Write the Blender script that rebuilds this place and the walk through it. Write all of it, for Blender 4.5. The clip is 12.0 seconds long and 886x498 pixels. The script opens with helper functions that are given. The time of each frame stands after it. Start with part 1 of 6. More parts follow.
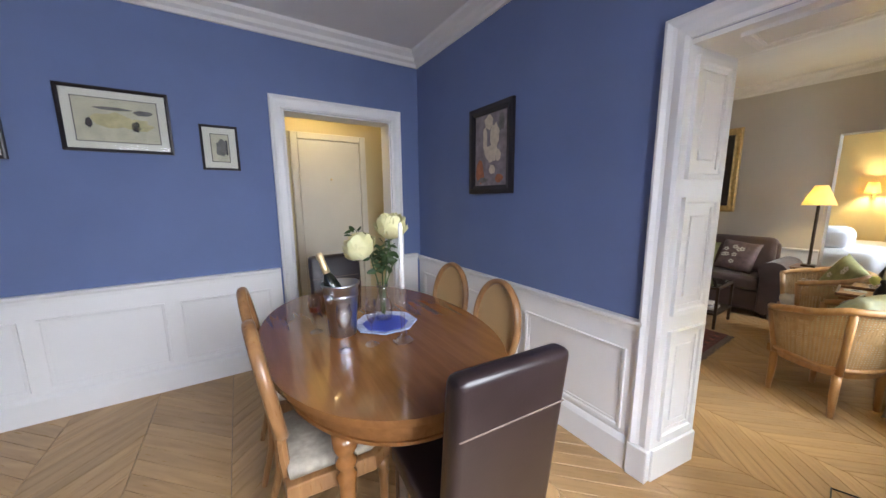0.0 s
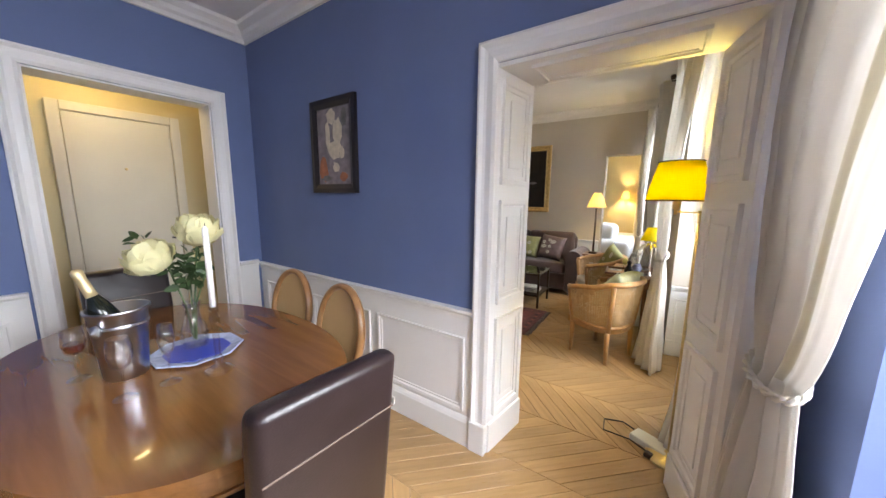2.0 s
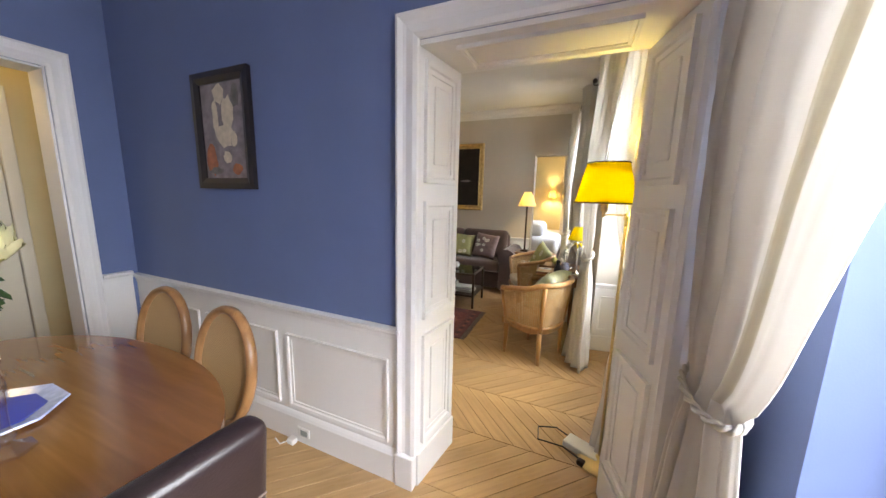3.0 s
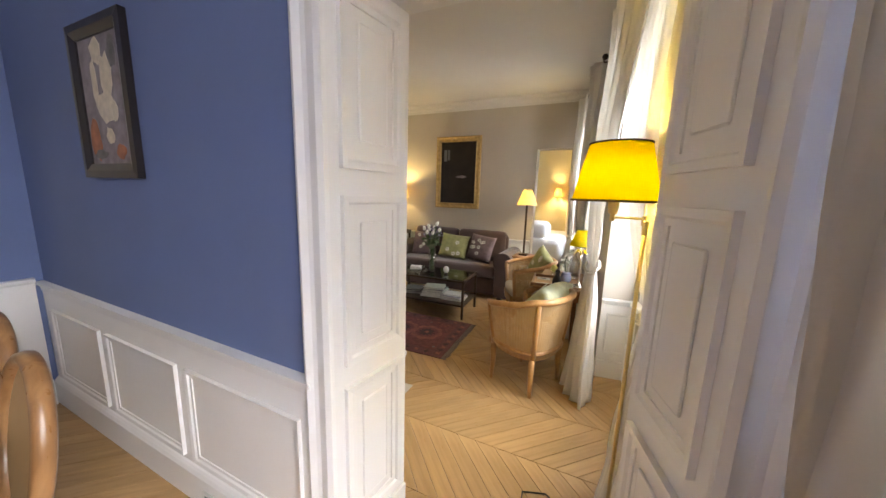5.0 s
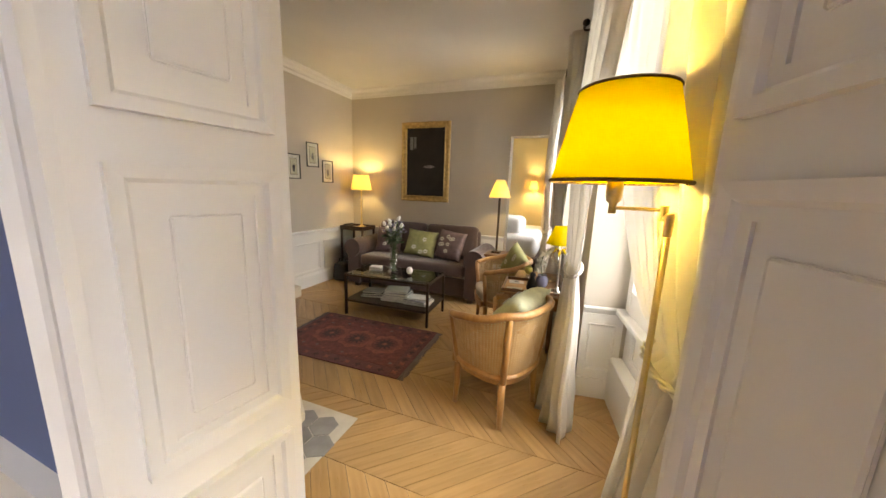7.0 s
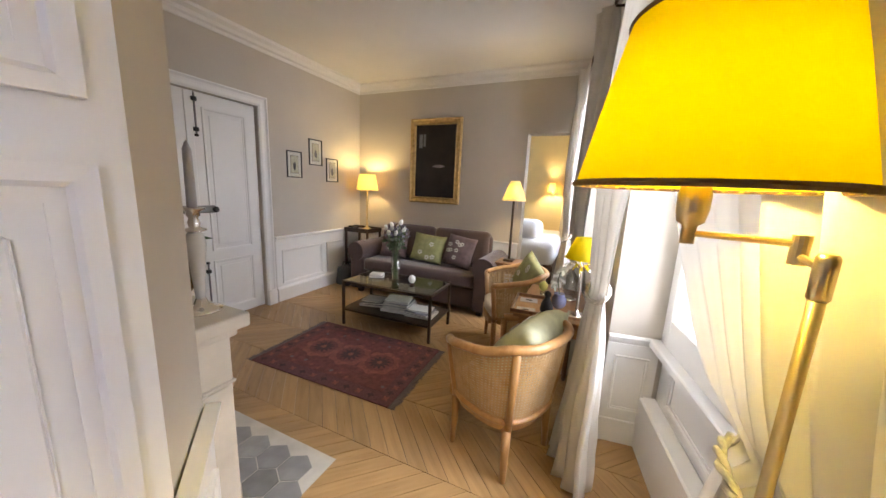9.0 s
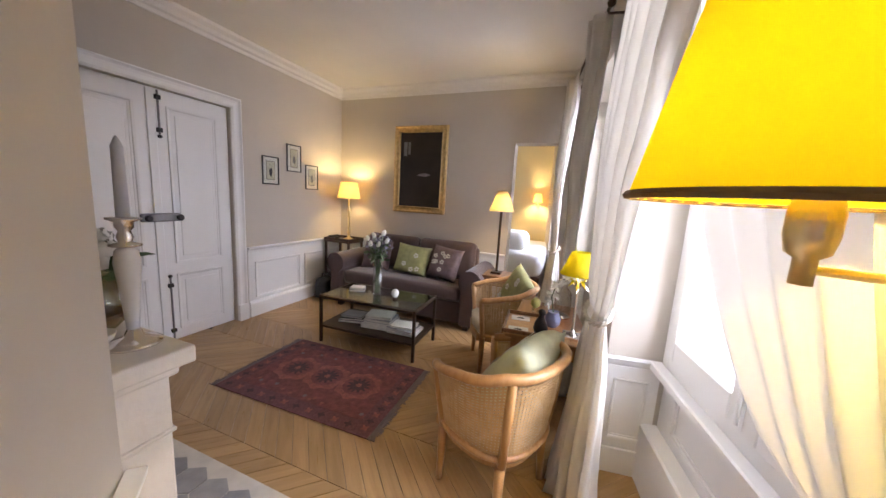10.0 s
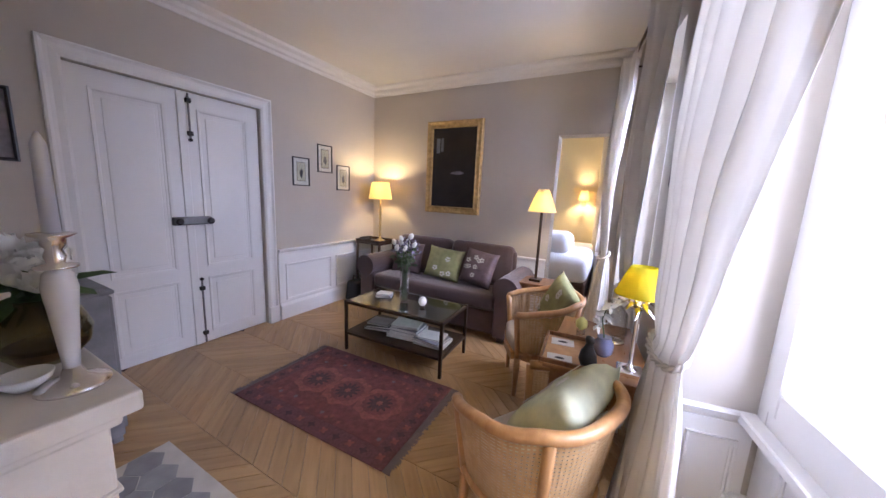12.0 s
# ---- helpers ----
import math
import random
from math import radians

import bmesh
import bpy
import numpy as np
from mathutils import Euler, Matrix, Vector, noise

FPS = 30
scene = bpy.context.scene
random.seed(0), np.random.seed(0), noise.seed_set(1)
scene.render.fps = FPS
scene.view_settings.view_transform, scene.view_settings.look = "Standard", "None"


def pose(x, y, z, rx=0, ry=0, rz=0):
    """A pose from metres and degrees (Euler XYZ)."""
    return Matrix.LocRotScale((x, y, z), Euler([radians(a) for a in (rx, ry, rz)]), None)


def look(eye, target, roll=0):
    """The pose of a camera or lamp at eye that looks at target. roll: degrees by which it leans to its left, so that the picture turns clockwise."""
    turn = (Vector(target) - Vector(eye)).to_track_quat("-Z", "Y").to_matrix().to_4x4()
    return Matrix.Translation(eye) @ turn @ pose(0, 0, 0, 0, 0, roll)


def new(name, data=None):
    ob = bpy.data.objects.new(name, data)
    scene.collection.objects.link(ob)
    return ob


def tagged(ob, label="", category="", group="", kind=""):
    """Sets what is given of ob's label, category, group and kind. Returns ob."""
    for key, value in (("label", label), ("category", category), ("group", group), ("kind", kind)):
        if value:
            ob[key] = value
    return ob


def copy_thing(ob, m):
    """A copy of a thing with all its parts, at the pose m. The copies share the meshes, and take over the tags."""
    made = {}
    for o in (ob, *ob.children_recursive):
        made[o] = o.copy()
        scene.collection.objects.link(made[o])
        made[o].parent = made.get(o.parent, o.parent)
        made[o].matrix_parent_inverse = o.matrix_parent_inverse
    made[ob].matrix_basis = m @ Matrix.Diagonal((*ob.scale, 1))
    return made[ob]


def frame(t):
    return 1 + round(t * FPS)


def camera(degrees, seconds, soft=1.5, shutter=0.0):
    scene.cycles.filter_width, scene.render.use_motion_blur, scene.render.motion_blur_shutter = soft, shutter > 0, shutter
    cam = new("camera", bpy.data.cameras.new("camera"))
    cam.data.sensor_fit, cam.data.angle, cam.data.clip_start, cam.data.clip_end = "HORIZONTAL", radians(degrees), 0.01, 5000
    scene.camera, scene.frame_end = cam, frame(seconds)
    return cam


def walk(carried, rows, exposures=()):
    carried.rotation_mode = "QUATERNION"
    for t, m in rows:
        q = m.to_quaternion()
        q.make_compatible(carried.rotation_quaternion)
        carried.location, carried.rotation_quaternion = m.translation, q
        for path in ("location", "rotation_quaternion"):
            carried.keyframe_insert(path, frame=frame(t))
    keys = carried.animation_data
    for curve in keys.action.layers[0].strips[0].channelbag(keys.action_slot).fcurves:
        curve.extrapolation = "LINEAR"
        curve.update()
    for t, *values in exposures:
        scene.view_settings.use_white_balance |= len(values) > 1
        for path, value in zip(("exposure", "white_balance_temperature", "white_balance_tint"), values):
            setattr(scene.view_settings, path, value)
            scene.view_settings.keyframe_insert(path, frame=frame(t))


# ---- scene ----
cam = camera(108.0, 12.0)
PATH = [
    (0, (3.089, -1.656, 1.445), (1.419, -0.6, 1.134), -0.5),
    (0.5, (3.116, -1.633, 1.439), (1.545, -0.435, 1.132), -0.7),
    (1, (3.131, -1.616, 1.438), (1.692, -0.26, 1.139), 0.3),
    (1.5, (3.154, -1.59, 1.452), (1.85, -0.103, 1.154), -0.1),
    (2, (3.145, -1.511, 1.448), (2.025, 0.116, 1.136), 0.6),
    (2.5, (3.118, -1.387, 1.46), (2.19, 0.358, 1.154), 0.7),
    (3, (3.095, -1.264, 1.467), (2.307, 0.545, 1.139), 1.3),
    (5, (3.125, -0.720, 1.455), (2.295, 1.068, 1.115), 1.8),
    (5.5, (3.121, -0.594, 1.443), (2.318, 1.206, 1.105), 2.3),
    (6, (3.107, -0.458, 1.433), (2.364, 1.372, 1.115), 2.3),
    (6.5, (3.097, -0.336, 1.429), (2.417, 1.517, 1.107), 3.0),
    (7, (3.088, -0.238, 1.418), (2.385, 1.598, 1.051), 2.0),
    (9, (3.061, 0.107, 1.431), (2.264, 1.904, 1.063), 2.7),
    (9.5, (3.02, 0.174, 1.439), (2.295, 2.013, 1.135), 3.6),
    (10, (2.984, 0.246, 1.432), (2.271, 2.093, 1.124), 3.4),
    (10.5, (2.963, 0.316, 1.437), (2.2, 2.144, 1.101), 3.2),
    (11, (2.95, 0.386, 1.450), (2.113, 2.195, 1.13), 3.5),
    (11.5, (2.95, 0.456, 1.456), (2.054, 2.243, 1.139), 2.8),
    (12, (2.945, 0.526, 1.452), (2.006, 2.275, 1.119), 2.7),
]
EXPOSURES = [(0.0, 0.60, 6500, 12), (2.5, 0.77, 6850, 12), (5.5, 0.70, 7300, 14), (7.0, 0.63, 8100, 14), (9.5, 0.73, 6500, 20), (10.5, 0.73, 6400, 27), (12.0, 0.71, 5650, 30)]
walk(cam, [(t, look(eye, target, roll)) for t, eye, target, roll in PATH], EXPOSURES)

# ---- light ----
world = bpy.data.worlds.new("sky")
scene.world = world
world.use_nodes = True
wn = world.node_tree.nodes
sky = wn.new("ShaderNodeTexSky")
sky.sky_type, sky.sun_disc, sky.sun_elevation, sky.sun_rotation = "NISHITA", False, radians(38), radians(75)
wn["Background"].inputs["Strength"].default_value = 0.12
world.node_tree.links.new(sky.outputs["Color"], wn["Background"].inputs["Color"])
sun = new("sun", bpy.data.lights.new("sun", "SUN"))
sun.data.energy, sun.data.angle, sun.data.color = 0.8, radians(15), (1.0, 0.95, 0.88)
sun.matrix_world = look((9, 3, 7), (3, 1.5, 0))

# the facade runs at a slight angle to the rooms; its own frame: y along it, x out of the house
FACADE = pose(3.54, 0, 0, 0, 0, 8)
# the fourth, in the bedroom, is unseen and added only to brighten that room
WINDOWS = [(-1.75, -0.36), (0.86, 2.10), (2.86, 4.02), (4.95, 6.15), (-3.40, -2.20)]   # recesses along the facade
SILL, HEAD = 0.66, 2.48


def daylight(y0, y1, power, color):
    """The sky above the street, leaning over the window from outside."""
    lamp = bpy.data.lights.new("window_daylight", "AREA")
    lamp.shape, lamp.size, lamp.size_y = "RECTANGLE", 1.9, y1 - y0 + 0.5
    lamp.energy, lamp.color = power, color
    ob = new("window_daylight", lamp)
    ob.matrix_world = FACADE @ Matrix.Translation((1.15, (y0 + y1) / 2, 2.25)) @ Matrix.Rotation(radians(67), 4, "Y")
    return ob


DINING_DAY, LIVING_DAY = (0.83, 0.89, 1.0), (0.77, 0.87, 1.0)
# the fourth lamp lifts the bedroom through its added window
for (a, b), p, c in zip(WINDOWS, (300, 172, 150, 130, 150), (DINING_DAY, LIVING_DAY, LIVING_DAY, LIVING_DAY, DINING_DAY)):
    daylight(a, b, p, c)


def bulb(place, power, color=(1.0, 0.76, 0.32), size=0.03):
    lamp = bpy.data.lights.new("bulb_light", "POINT")
    lamp.energy, lamp.color, lamp.shadow_soft_size = power, color, size
    ob = new("bulb_light", lamp)
    ob.location = place
    return ob


# ---- materials ----
def material(name, color, rough=0.5, metal=0.0, spread=0.12, scale=8.0, bump=0.0, bump_scale=60.0, spec=0.5, coat=0.0,
             sheen=0.0, translucent=None, per_object=0.0, stretch=(1, 1, 1), rough_spread=0.08):
    m = bpy.data.materials.new(name)
    m.use_nodes = True
    nt = m.node_tree
    n, l = nt.nodes, nt.links
    bsdf = n["Principled BSDF"]
    out = n["Material Output"]
    tc = n.new("ShaderNodeTexCoord")
    mp = n.new("ShaderNodeMapping")
    mp.inputs["Scale"].default_value = stretch
    l.new(tc.outputs["Object"], mp.inputs["Vector"])
    big = n.new("ShaderNodeTexNoise")
    big.inputs["Scale"].default_value, big.inputs["Detail"].default_value = scale, 6
    l.new(mp.outputs["Vector"], big.inputs["Vector"])
    ramp = n.new("ShaderNodeMapRange")
    ramp.inputs["From Min"].default_value, ramp.inputs["From Max"].default_value = 0.3, 0.7
    ramp.inputs["To Min"].default_value, ramp.inputs["To Max"].default_value = 1 - spread, 1 + spread
    l.new(big.outputs["Fac"], ramp.inputs["Value"])
    value = ramp.outputs["Result"]
    if per_object:
        info = n.new("ShaderNodeObjectInfo")
        rng = n.new("ShaderNodeMapRange")
        rng.inputs["To Min"].default_value, rng.inputs["To Max"].default_value = 1 - per_object, 1 + per_object
        l.new(info.outputs["Random"], rng.inputs["Value"])
        mul = n.new("ShaderNodeMath")
        mul.operation = "MULTIPLY"
        l.new(value, mul.inputs[0])
        l.new(rng.outputs["Result"], mul.inputs[1])
        value = mul.outputs[0]
    mix = n.new("ShaderNodeVectorMath")
    mix.operation = "SCALE"
    mix.inputs[0].default_value = color
    l.new(value, mix.inputs["Scale"])
    l.new(mix.outputs["Vector"], bsdf.inputs["Base Color"])
    bsdf.inputs["Metallic"].default_value = metal
    bsdf.inputs["Specular IOR Level"].default_value = spec
    bsdf.inputs["Coat Weight"].default_value = coat
    bsdf.inputs["Sheen Weight"].default_value = sheen
    rr = n.new("ShaderNodeMapRange")
    rr.inputs["To Min"].default_value = max(0.02, rough - rough_spread)
    rr.inputs["To Max"].default_value = min(1.0, rough + rough_spread)
    l.new(big.outputs["Fac"], rr.inputs["Value"])
    l.new(rr.outputs["Result"], bsdf.inputs["Roughness"])
    if bump:
        fine = n.new("ShaderNodeTexNoise")
        fine.inputs["Scale"].default_value, fine.inputs["Detail"].default_value = bump_scale, 4
        l.new(mp.outputs["Vector"], fine.inputs["Vector"])
        b = n.new("ShaderNodeBump")
        b.inputs["Strength"].default_value, b.inputs["Distance"].default_value = bump, 0.01
        l.new(fine.outputs["Fac"], b.inputs["Height"])
        l.new(b.outputs["Normal"], bsdf.inputs["Normal"])
    if translucent:
        tr = n.new("ShaderNodeBsdfTranslucent")
        tr.inputs["Color"].default_value = (*translucent[0], 1)
        ms = n.new("ShaderNodeMixShader")
        ms.inputs["Fac"].default_value = translucent[1]
        l.new(bsdf.outputs["BSDF"], ms.inputs[1])
        l.new(tr.outputs["BSDF"], ms.inputs[2])
        l.new(ms.outputs["Shader"], out.inputs["Surface"])
    return m


def wood(name, dark, light, rough=0.35, coat=0.0, grain=(1, 12, 12), scale=3.0, per_object=0.0, bump=0.06, spec=0.5, detail=8, turn=0):
    """Wood with a grain along x, from dark to light."""
    m = material(name, light, rough, coat=coat, bump=bump, bump_scale=14, stretch=grain, spec=spec)
    n, l = m.node_tree.nodes, m.node_tree.links
    bsdf = n["Principled BSDF"]
    mp = [x for x in n if x.type == "MAPPING"][0]
    if turn:
        mp.vector_type = "TEXTURE"
        mp.inputs["Scale"].default_value = [1 / g for g in grain]
        mp.inputs["Rotation"].default_value = (0, 0, turn)
    tex = n.new("ShaderNodeTexNoise")
    tex.inputs["Scale"].default_value, tex.inputs["Detail"].default_value, tex.inputs["Distortion"].default_value = scale, detail, 0.6
    l.new(mp.outputs["Vector"], tex.inputs["Vector"])
    ramp = n.new("ShaderNodeValToRGB")
    ramp.color_ramp.elements[0].position, ramp.color_ramp.elements[1].position = 0.32, 0.68
    ramp.color_ramp.elements[0].color, ramp.color_ramp.elements[1].color = (*dark, 1), (*light, 1)
    l.new(tex.outputs["Fac"], ramp.inputs["Fac"])
    col = ramp.outputs["Color"]
    if per_object:
        info = n.new("ShaderNodeObjectInfo")
        rng = n.new("ShaderNodeMapRange")
        rng.inputs["To Min"].default_value, rng.inputs["To Max"].default_value = 1 - per_object, 1 + per_object
        l.new(info.outputs["Random"], rng.inputs["Value"])
        geo = n.new("ShaderNodeNewGeometry")
        rng2 = n.new("ShaderNodeMapRange")
        rng2.inputs["To Min"].default_value, rng2.inputs["To Max"].default_value = 1 - per_object, 1 + per_object
        l.new(geo.outputs["Random Per Island"], rng2.inputs["Value"])
        mul = n.new("ShaderNodeMath")
        mul.operation = "MULTIPLY"
        l.new(rng.outputs["Result"], mul.inputs[0])
        l.new(rng2.outputs["Result"], mul.inputs[1])
        sc = n.new("ShaderNodeVectorMath")
        sc.operation = "SCALE"
        l.new(col, sc.inputs[0])
        l.new(mul.outputs[0], sc.inputs["Scale"])
        col = sc.outputs["Vector"]
    l.new(col, bsdf.inputs["Base Color"])
    return m


def thin_glass(name, tint=(0.97, 0.98, 0.98), gloss=1.0):
    """Glass too thin to bend what is behind it."""
    m = bpy.data.materials.new(name)
    m.use_nodes = True
    n, l = m.node_tree.nodes, m.node_tree.links
    clear = n.new("ShaderNodeBsdfTransparent")
    clear.inputs["Color"].default_value = (*tint, 1)
    shine = n.new("ShaderNodeBsdfGlossy")
    shine.inputs["Roughness"].default_value = 0.03
    fr = n.new("ShaderNodeLayerWeight")
    fr.inputs["Blend"].default_value = 0.25
    rim = n.new("ShaderNodeMapRange")
    rim.inputs["To Min"].default_value, rim.inputs["To Max"].default_value = 0.03 * gloss, 0.42 * gloss
    ms = n.new("ShaderNodeMixShader")
    l.new(fr.outputs["Facing"], rim.inputs["Value"])
    l.new(rim.outputs["Result"], ms.inputs["Fac"])
    l.new(clear.outputs["BSDF"], ms.inputs[1])
    l.new(shine.outputs["BSDF"], ms.inputs[2])
    l.new(ms.outputs["Shader"], n["Material Output"].inputs["Surface"])
    return m


BLUE = material("blue_wall_paint", (0.138, 0.182, 0.33), 0.7, spread=0.05, scale=2.5, bump=0.05, bump_scale=220, spec=0.2)
BEIGE = material("beige_wall_paint", (0.52, 0.47, 0.40), 0.6, spread=0.04, scale=2.0, bump=0.05, bump_scale=220)
CREAM = material("cream_wall_paint", (0.72, 0.61, 0.35), 0.6, spread=0.04, scale=2.0, bump=0.04, bump_scale=220)
WHITE = material("white_gloss_paint", (0.79, 0.78, 0.76), 0.38, spread=0.015, scale=3, bump=0.008, bump_scale=60)
CEILING = material("ceiling_paint", (0.74, 0.72, 0.69), 0.8, spread=0.03, scale=2, bump=0.03, bump_scale=160)
OAK = wood("oiled_oak_parquet", (0.395, 0.24, 0.10), (0.51, 0.32, 0.145), 0.30, grain=(1.2, 13, 6), scale=2.2, per_object=0.11, bump=0.02, detail=4)
JOINT = material("dark_parquet_joint", (0.05, 0.03, 0.018), 0.8)
MAHOGANY = wood("polished_mahogany", (0.200, 0.080, 0.024), (0.260, 0.110, 0.034), 0.13, coat=0.5, grain=(0.8, 9, 9), scale=3, bump=0.01, detail=3)
HONEY = wood("honey_beech", (0.40, 0.20, 0.072), (0.53, 0.30, 0.125), 0.32, grain=(9, 9, 1.5), scale=3)
CHAIRWOOD = wood("golden_brown_beech", (0.20, 0.095, 0.035), (0.31, 0.16, 0.065), 0.3, grain=(9, 9, 1.5), scale=3)
SEATCLOTH = material("oatmeal_figured_cloth", (0.40, 0.355, 0.28), 0.85, spread=0.22, scale=28, bump=0.2, bump_scale=260)
WALNUT = wood("brown_walnut", (0.14, 0.06, 0.025), (0.26, 0.12, 0.05), 0.3, grain=(9, 9, 1.5), scale=3)
DARKWOOD = wood("dark_stained_wood", (0.03, 0.014, 0.008), (0.065, 0.032, 0.018), 0.3, grain=(2, 9, 9))
LEATHER = material("dark_brown_leather", (0.019, 0.0115, 0.012), 0.34, spread=0.2, scale=14, bump=0.10, bump_scale=190, spec=0.5)
STITCH = material("pale_seam_thread", (0.15, 0.11, 0.09), 0.6)
SOFA = material("aubergine_brown_cloth", (0.078, 0.046, 0.042), 0.75, spread=0.15, scale=9, bump=0.25, bump_scale=320, sheen=0.35)
BAND = material("beige_ribbon_band", (0.66, 0.61, 0.50), 0.4, spread=0.04, scale=5, bump=0.06, bump_scale=26, sheen=0.3,
                translucent=((0.72, 0.67, 0.55), 0.30))
SKYGLOW = bpy.data.materials.new("bright_overcast_distance")
SKYGLOW.use_nodes = True
SKYGLOW.node_tree.nodes["Principled BSDF"].inputs["Base Color"].default_value = (0, 0, 0, 1)
SKYGLOW.node_tree.nodes["Principled BSDF"].inputs["Emission Color"].default_value = (0.92, 0.96, 1.0, 1)
SKYGLOW.node_tree.nodes["Principled BSDF"].inputs["Emission Strength"].default_value = 1.0
SATIN = material("ivory_satin", (0.80, 0.765, 0.71), 0.36, spread=0.05, scale=5, bump=0.10, bump_scale=26, sheen=0.3,
                 translucent=((0.90, 0.87, 0.82), 0.35))
ROPE = material("ivory_cord", (0.66, 0.62, 0.54), 0.6, bump=0.5, bump_scale=140)
CUSHION_W = material("oatmeal_upholstery", (0.58, 0.52, 0.43), 0.85, spread=0.08, scale=20, bump=0.2, bump_scale=260)
BRASS = material("aged_brass", (0.78, 0.62, 0.32), 0.30, 1.0, spread=0.15)
SILVER = material("polished_silver", (0.80, 0.77, 0.76), 0.16, 1.0, spread=0.1)
STEEL = material("brushed_steel", (0.52, 0.53, 0.55), 0.30, 1.0, spread=0.1)
IRON = material("blackened_iron", (0.03, 0.026, 0.024), 0.45, 0.4, spread=0.2)
BRONZE = material("bronze_brown_metal", (0.055, 0.032, 0.018), 0.38, 0.5, spread=0.2)
SMOKE = thin_glass("smoky_green_glass", (0.60, 0.56, 0.36), 1.2)
WINDOW_GLASS = thin_glass("window_glass", (0.98, 0.99, 0.99), 0.4)
CRYSTAL = thin_glass("cut_crystal", (0.985, 0.988, 0.99), 1.9)
SHADE_Y = material("yellow_silk_shade", (0.85, 0.72, 0.012), 0.8, spread=0.04, scale=30, bump=0.05, bump_scale=300,
                   translucent=((1.0, 0.90, 0.010), 0.75))
SHADE_C = material("cream_pleated_shade", (0.84, 0.72, 0.46), 0.8, spread=0.04, translucent=((1.0, 0.86, 0.52), 0.7))
SHADE_G = material("lime_yellow_shade", (0.62, 0.55, 0.01), 0.7, spread=0.05, translucent=((0.9, 0.80, 0.02), 0.6))
TRIM_Y = material("dark_shade_piping", (0.12, 0.07, 0.02), 0.6)
BULB = bpy.data.materials.new("lit_bulb")
BULB.use_nodes = True
BULB.node_tree.nodes["Principled BSDF"].inputs["Emission Color"].default_value = (1, 0.75, 0.35, 1)
BULB.node_tree.nodes["Principled BSDF"].inputs["Emission Strength"].default_value = 8
STONE = material("pale_limestone", (0.64, 0.59, 0.51), 0.55, spread=0.14, scale=5, bump=0.18, bump_scale=45)
HEX = material("grey_slate_tile", (0.27, 0.27, 0.275), 0.4, spread=0.18, scale=9, bump=0.12, bump_scale=40, per_object=0.25)
GROUT = material("pale_grout", (0.60, 0.57, 0.52), 0.85)
GILT = material("worn_gilt", (0.50, 0.34, 0.14), 0.42, 0.55, spread=0.25, scale=25, bump=0.25, bump_scale=60)
CANVAS = material("dark_oil_canvas", (0.020, 0.013, 0.010), 0.3, spread=0.5, scale=4, bump=0.1, bump_scale=120)
BLACKFRAME = material("black_lacquer_frame", (0.018, 0.014, 0.016), 0.35)
MAT_BOARD = material("ivory_mount_board", (0.66, 0.64, 0.56), 0.8, spread=0.03)
PAPER = material("aged_print_paper", (0.52, 0.49, 0.36), 0.8, spread=0.12, scale=12)
INK = material("grey_ink", (0.16, 0.15, 0.14), 0.8, spread=0.3, scale=20)
WAX = material("white_candle_wax", (0.78, 0.76, 0.72), 0.45, spread=0.03)
PETAL = material("cream_petal", (0.84, 0.79, 0.46), 0.6, spread=0.08, translucent=((0.8, 0.76, 0.42), 0.25))
PETAL_W = material("white_petal", (0.78, 0.78, 0.74), 0.6, spread=0.06, translucent=((0.8, 0.8, 0.75), 0.2))
LEAF = material("green_leaf", (0.045, 0.085, 0.03), 0.5, spread=0.3, scale=20, translucent=((0.08, 0.14, 0.03), 0.25))
STEM = material("green_stem", (0.07, 0.12, 0.04), 0.55)
ROYAL = material("royal_blue_enamel", (0.020, 0.055, 0.42), 0.3, spread=0.06)
PALEBLUE = material("pale_blue_glass_rim", (0.42, 0.48, 0.66), 0.15, spread=0.15, scale=40)
BOTTLE = material("dark_bottle_glass", (0.012, 0.014, 0.010), 0.08, spec=0.8)
FOIL = material("champagne_foil", (0.72, 0.58, 0.32), 0.4, 0.6)
GREENCLOTH = material("olive_damask", (0.30, 0.30, 0.13), 0.7, spread=0.2, scale=14, bump=0.2, bump_scale=200)
MAUVE = material("mauve_brown_damask", (0.15, 0.10, 0.10), 0.6, spread=0.3, scale=18, bump=0.2, bump_scale=200)
PALEGREEN = material("pale_green_damask", (0.55, 0.57, 0.40), 0.9, spread=0.18, scale=11, bump=0.15, bump_scale=200)
SILKWHITE = material("pale_woven_flower", (0.66, 0.64, 0.56), 0.6, spread=0.1)
BOOKW = material("white_book_paper", (0.66, 0.65, 0.62), 0.7, spread=0.08, scale=30)
BOOKG = material("grey_book_cover", (0.22, 0.22, 0.24), 0.5, spread=0.2)
BOOKB = material("black_book_cover", (0.03, 0.03, 0.035), 0.4)
PLASTIC_W = material("white_plastic", (0.72, 0.71, 0.68), 0.4, spread=0.03)
BLACKP = material("black_plastic", (0.014, 0.013, 0.013), 0.4)
BED = material("white_bed_linen", (0.74, 0.74, 0.76), 0.85, spread=0.04, bump=0.2, bump_scale=20)
SOCKET_G = material("grey_socket", (0.25, 0.28, 0.27), 0.5)
GREYPAINT = material("grey_distressed_paint", (0.22, 0.22, 0.23), 0.5, spread=0.25, scale=9, bump=0.15, bump_scale=60)
RUST = material("rust_print", (0.36, 0.13, 0.06), 0.7, spread=0.3, scale=20)
GREYPRINT = material("grey_mauve_print", (0.22, 0.19, 0.20), 0.7, spread=0.3, scale=16)
